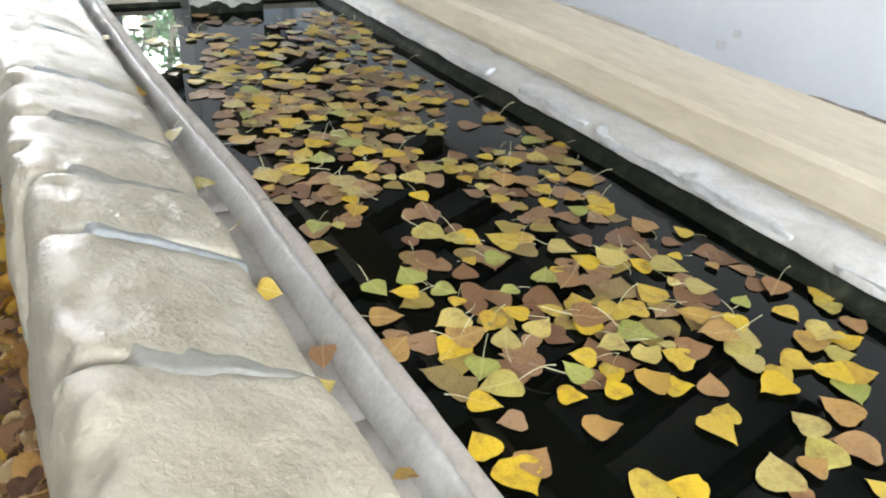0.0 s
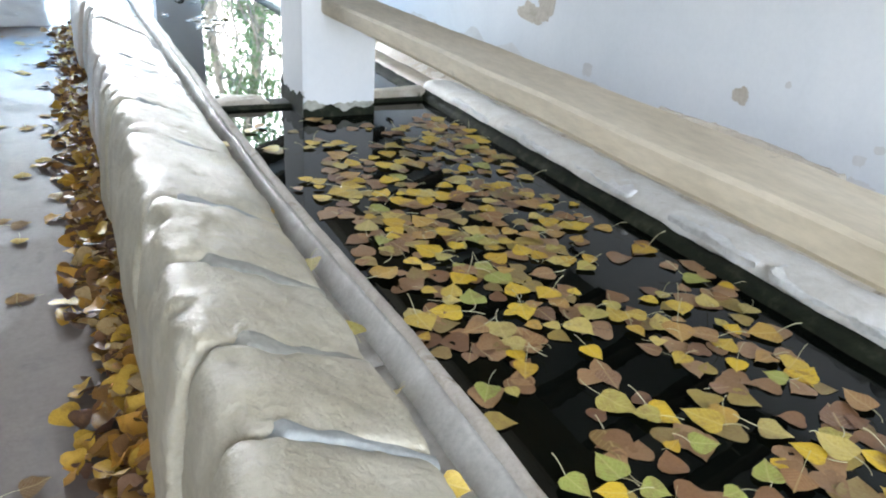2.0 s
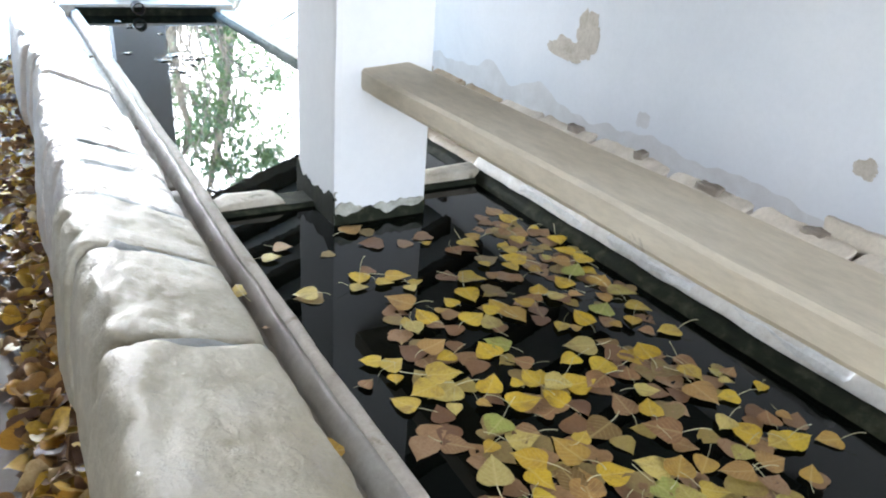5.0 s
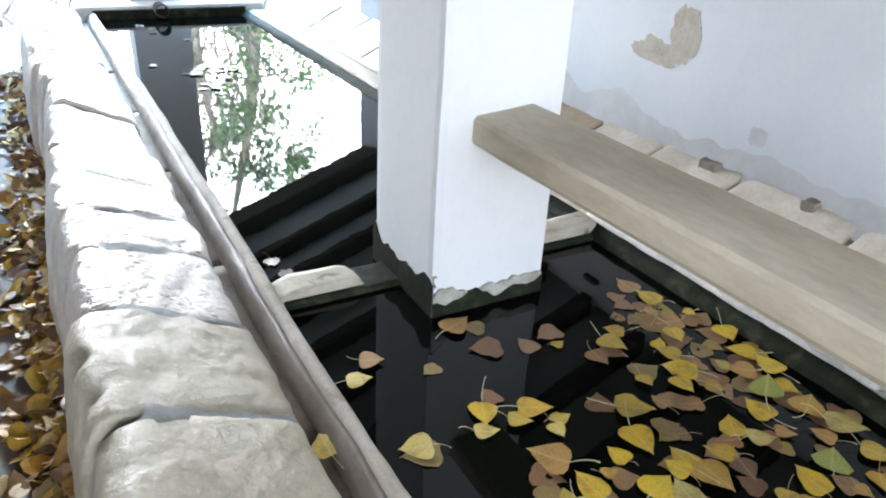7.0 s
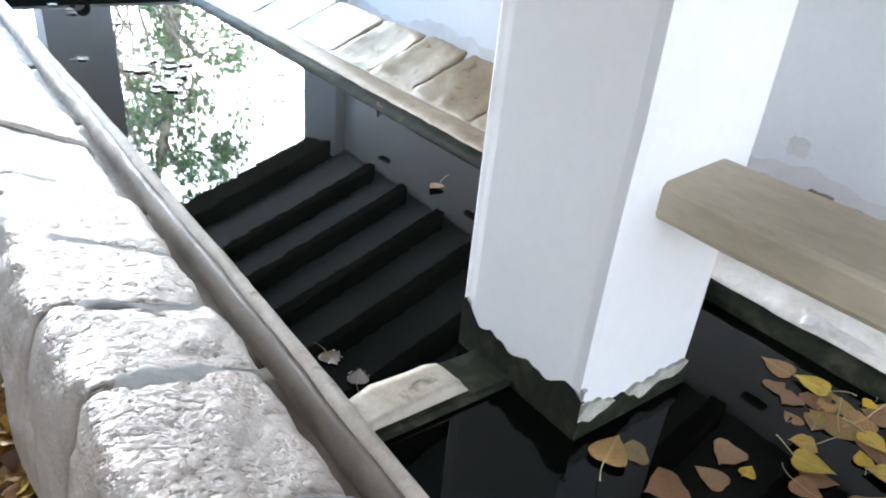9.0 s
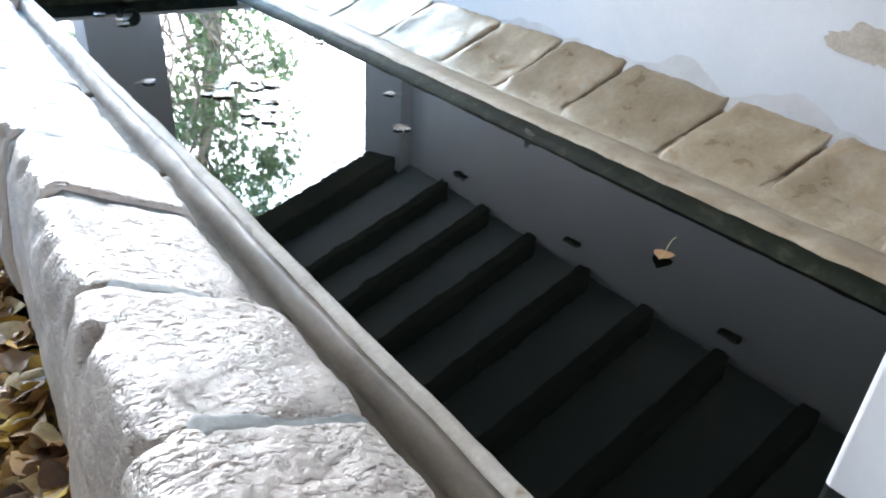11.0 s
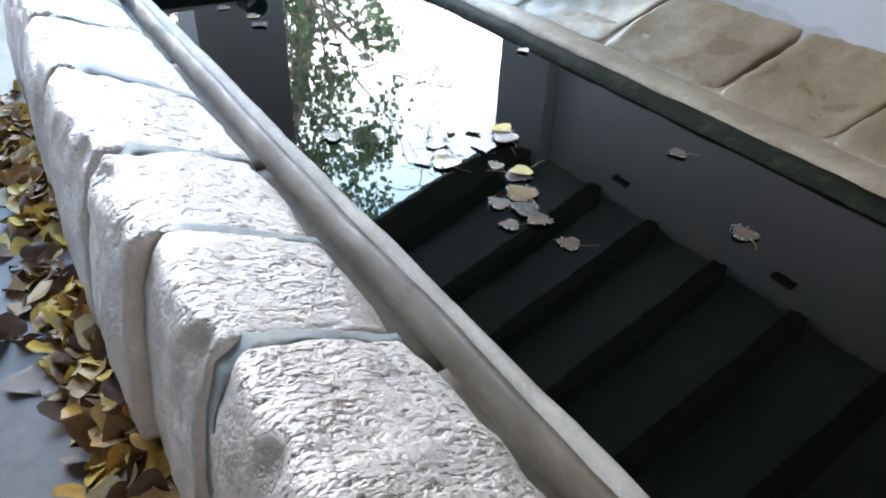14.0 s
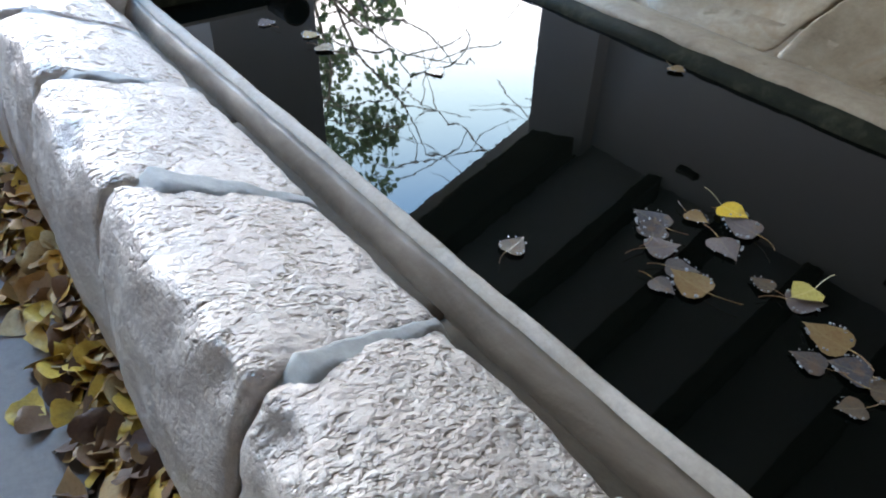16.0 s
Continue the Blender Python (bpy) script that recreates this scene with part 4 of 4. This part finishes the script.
heap = []
for i in range(2600):
    y = rnd.uniform(-1.5, 9.0)
    d = abs(rnd.gauss(0, 0.088)) * (0.65 + 0.5 * noise.noise(Vector((y * 1.7, 0, 3))) + 0.35)
    if d > 0.32:
        continue
    x = 0.345 - d
    h = 0.012 + max(0, 0.085 - d * 0.45) * rnd.random()
    heap.append((x, y, h, 0.7))
leaf_heap("leaf_litter", heap, M_LITTER, "drift of dry yellow and brown leaves against the wall's foot", 0.097, 0.75, "leaf litter")
dry = [make_leaf("dry_leaf", rnd, M_DRY, 0.08, 0.4, 0.2, "dry brown poplar leaf lying on the concrete floor", "leaves on the floor") for _ in range(4)]
for i in range(48):
    x = 0.12 - abs(rnd.gauss(0, 0.28))
    ob = lay(rnd.choice(dry), x, rnd.uniform(0.5, 9.0), 0.008, rnd.uniform(0.6, 1.1), rnd.uniform(0, 6.283), 0.05, 0.05)
for k in dry:
    k.location = (rnd.uniform(-0.2, 0.05), rnd.uniform(2, 7), 0.008)
lost = [make_leaf("gutter_leaf", rnd, M_LEAF, 0.075, 0.5, 0.1, "curled dry leaf lodged in the damp gutter", "leaves in the gutter") for _ in range(3)]
for y in (0.62, 0.72, 0.98, 1.05, 1.32, 1.63, 2.3, 2.75, 3.3, 3.9):
    lay(rnd.choice(lost), 0.822 + rnd.uniform(-0.012, 0.012), y, 0.444, rnd.uniform(0.6, 0.95), rnd.uniform(0, 6.283), rnd.uniform(-0.3, 0.3), rnd.uniform(0.2, 0.8))
for k, y in zip(lost, (0.2, 3.5, 1.9)):
    k.location = (0.822, y, 0.444)
soaked = [make_leaf("soaked_leaf", rnd, M_PALELEAF, 0.085, 0.16, 0.1, "grey soaked leaf edged with droplets on clear water", "leaves on the clear water") for _ in range(4)]
for k in soaked:
    bead_leaf(k, rnd, 0.085)
SOAKED = [(1.53, 7.00), (1.345, 7.10), (1.31, 7.04), (1.288, 6.97), (1.21, 6.95), (1.37, 6.87), (1.40, 6.77), (1.26, 6.70), (1.21, 6.60), (1.31, 6.56), (1.29, 6.47), (1.71, 6.29), (1.24, 8.30), (1.18, 8.62), (2.03, 7.56), (1.42, 7.97), (1.88, 6.67), (1.41, 6.96), (1.30, 6.64), (1.45, 7.05), (1.04, 3.98 + 0.28), (0.97, 4.4), (1.0, 4.33), (1.25, 8.45), (1.07, 7.23)]
for x, y in SOAKED:
    lay(rnd.choice(soaked), x, y, WATER + 0.004 + 0.004 * rnd.random(), rnd.uniform(0.55, 0.9), rnd.uniform(0, 6.283), 0.02, 0.02)
for k, (x, y) in zip(soaked, ((1.34, 6.66), (1.36, 7.08), (1.50, 6.95), (1.26, 6.9))):
    k.location = (x, y, WATER + 0.008)
for x, y in ((1.78, 5.11), (1.53, 7.02), (0.99, 3.72), (1.05, 3.78), (1.40, 6.79)):
    lay(rnd.choice(kinds), x, y, WATER + 0.012, 0.8, rnd.uniform(0, 6.283), 0.05, 0.05)
lay(rnd.choice(soaked), 2.083, 5.98, 0.44, 0.8, 1.3, 1.2, 0.3)

# ---- outside the far end ----
def sky_backdrop():
    m = bpy.data.materials.new("bright_hazy_sky")
    m.use_nodes = True
    nt = m.node_tree
    nt.nodes.remove(nt.nodes["Principled BSDF"])
    glow = nt.nodes.new("ShaderNodeEmission")
    tc = nt.nodes.new("ShaderNodeTexCoord")
    split = nt.nodes.new("ShaderNodeSeparateXYZ")
    nt.links.new(tc.outputs["Object"], split.inputs[0])
    high = nt.nodes.new("ShaderNodeMapRange")
    high.inputs["From Min"].default_value, high.inputs["From Max"].default_value = 24, 58
    nt.links.new(split.outputs["Z"], high.inputs["Value"])
    c = ramp_node(nt, high.outputs[0], ((0.0, (0.96, 0.98, 1.0)), (0.35, (0.62, 0.88, 1.0)), (1.0, (0.13, 0.46, 1.0)))).outputs[0]
    nt.links.new(c, glow.inputs["Color"])
    glow.inputs["Strength"].default_value = 9.5
    nt.links.new(glow.outputs[0], nt.nodes["Material Output"].inputs["Surface"])
    return m


bm = bmesh.new()
ring = [(math.sin(radians(a)) * 90, 70 * math.cos(radians(a))) for a in range(-20, 76, 5)]
for (x0, y0), (x1, y1) in zip(ring, ring[1:]):
    bm.faces.new([bm.verts.new(p) for p in ((x0, y0, -2), (x1, y1, -2), (x1, y1, 95), (x0, y0, 95))])
structure("backdrop", bm, sky_backdrop(), "bright hazy autumn sky beyond the trees", "sky")

def tube(bm, points, r0, r1, sides=5):
    rings = []
    for i, p in enumerate(points):
        f = i / (len(points) - 1)
        d = (points[min(i + 1, len(points) - 1)] - points[max(i - 1, 0)]).normalized()
        a = d.orthogonal().normalized()
        b = d.cross(a)
        r = r0 + (r1 - r0) * f
        rings.append([bm.verts.new(p + (a * math.cos(6.283 * k / sides) + b * math.sin(6.283 * k / sides)) * r) for k in range(sides)])
    for a, b in zip(rings, rings[1:]):
        for k in range(sides):
            bm.faces.new((a[k], a[(k + 1) % sides], b[(k + 1) % sides], b[k]))


def wander(rnd, start, way, length, bend, n=9):
    points, d = [Vector(start)], Vector(way).normalized()
    for i in range(n):
        d = (d + Vector((rnd.uniform(-1, 1), rnd.uniform(-1, 1), rnd.uniform(-1, 0.7))) * bend).normalized()
        points.append(points[-1] + d * length / n)
    return points


def bare_shrub(x, y, spread, height, count, seed):
    r = random.Random(seed)
    shrub = empty("bare_shrub", (0, 0, 0))
    tagged(shrub, "leafless tangled shrub with pale arching branches", "shrub")
    for i in range(count):
        bm = bmesh.new()
        base = (x + r.gauss(0, spread * 0.5), y + r.gauss(0, 0.35), -0.05)
        pts = wander(r, base, (r.uniform(-0.6, 0.6), r.uniform(-0.3, 0.3), 1), height * r.uniform(0.6, 1.2), 0.32, 12)
        tube(bm, pts, r.uniform(0.012, 0.03), 0.004)
        for k in range(7):
            p = pts[r.randrange(3, len(pts))]
            tube(bm, wander(r, p, (r.uniform(-1, 1), r.uniform(-1, 1), r.uniform(-0.5, 0.9)), r.uniform(0.4, 1.0), 0.4, 7), 0.008, 0.003, 4)
        part("branch", bm, M_BARK, shrub)


def leafy_tree(x, y, height, spread, leaves, seed, low=0.2):
    r = random.Random(seed)
    tree = empty("ivy_tree", (0, 0, 0))
    tagged(tree, "ivy-clad tree with dense small green leaves", "tree")
    bm = bmesh.new()
    trunk = wander(r, (x, y, -0.1), (0.05, 0, 1), height, 0.08, 12)
    tube(bm, trunk, 0.14, 0.03, 9)
    for k in range(14):
        tube(bm, wander(r, trunk[r.randrange(2, 12)], (r.uniform(-1, 1), r.uniform(-1, 1), r.uniform(0, 0.8)), spread * 1.3, 0.25, 7), 0.03, 0.006)
    part("trunk", bm, M_BARK, tree)
    bm = bmesh.new()
    clumps = []
    for k in range(46):
        h = r.uniform(low, height)
        w = spread * (0.55 + 0.6 * noise.noise(Vector((h * 1.3, seed, 0))) + 0.25)
        clumps.append((Vector((x + r.uniform(-w, w), y + r.uniform(-w, w), h)), r.uniform(0.14, 0.34)))
    for i in range(leaves):
        c, rad = r.choice(clumps)
        d = Vector((r.gauss(0, 1), r.gauss(0, 1), r.gauss(0, 1))).normalized() * rad * r.random() ** 0.4
        p, s = c + d, r.uniform(0.025, 0.06)
        u = Vector((r.gauss(0, 1), r.gauss(0, 1), r.gauss(0, 0.6))).normalized()
        v = u.orthogonal().normalized()
        w = u.cross(v)
        vs = [bm.verts.new(p + q) for q in (v * s, w * s * 0.7 + u * s * 0.15, -v * s * 0.8, -w * s * 0.7 + u * s * 0.15)]
        bm.faces.new(vs)
    part("crown", bm, M_IVY, tree, "dense crown of small green leaves")


leafy_tree(3.05, 12.0, 4.6, 0.75, 4200, 3)
leafy_tree(2.6, 13.9, 3.6, 0.8, 3400, 4)
leafy_tree(5.2, 14.5, 2.2, 1.1, 3600, 5)
leafy_tree(7.0, 15.0, 2.3, 1.2, 3000, 6)
leafy_tree(-2.6, 14.5, 3.5, 1.2, 3000, 8)
bare_shrub(2.3, 11.5, 0.7, 3.0, 30, 11)
bare_shrub(0.6, 11.8, 0.9, 2.6, 20, 12)
r = random.Random(31)
tree = empty("bare_tree")
tagged(tree, "slender leafless tree with fine twigs against the sky", "tree")
bm = bmesh.new()
trunk = wander(r, (8.4, 13.0, -0.1), (-0.05, 0, 1), 7.5, 0.07, 12)
tube(bm, trunk, 0.10, 0.02, 8)
part("trunk", bm, M_BARK, tree)
for k in range(6):
    bm = bmesh.new()
    pts = wander(r, trunk[r.randrange(5, 13)], (-1.0, r.uniform(-0.4, 0.3), r.uniform(-0.3, 0.4)), 4.6, 0.36, 14)
    tube(bm, pts, 0.022, 0.005)
    for q in range(4):
        tube(bm, wander(r, pts[r.randrange(3, 13)], (r.uniform(-1, 0.3), 0, r.uniform(-0.8, 0.4)), 0.9, 0.4, 7), 0.008, 0.003, 4)
    part("branch", bm, M_BARK, tree)

# short dark pegs in the wall under the rafters
for y in (8.42, 7.1, 5.8, 4.5, 3.2):
    bm = bmesh.new()
    box(bm, WALL_X - 0.05, WALL_X + 0.05, y - 0.07, y + 0.07, 1.86, 1.895, 0.008)
    tagged(part("wall_peg", bm, M_RAFTER), "short dark timber peg set in the white wall", "peg", "pegs under the rafters")
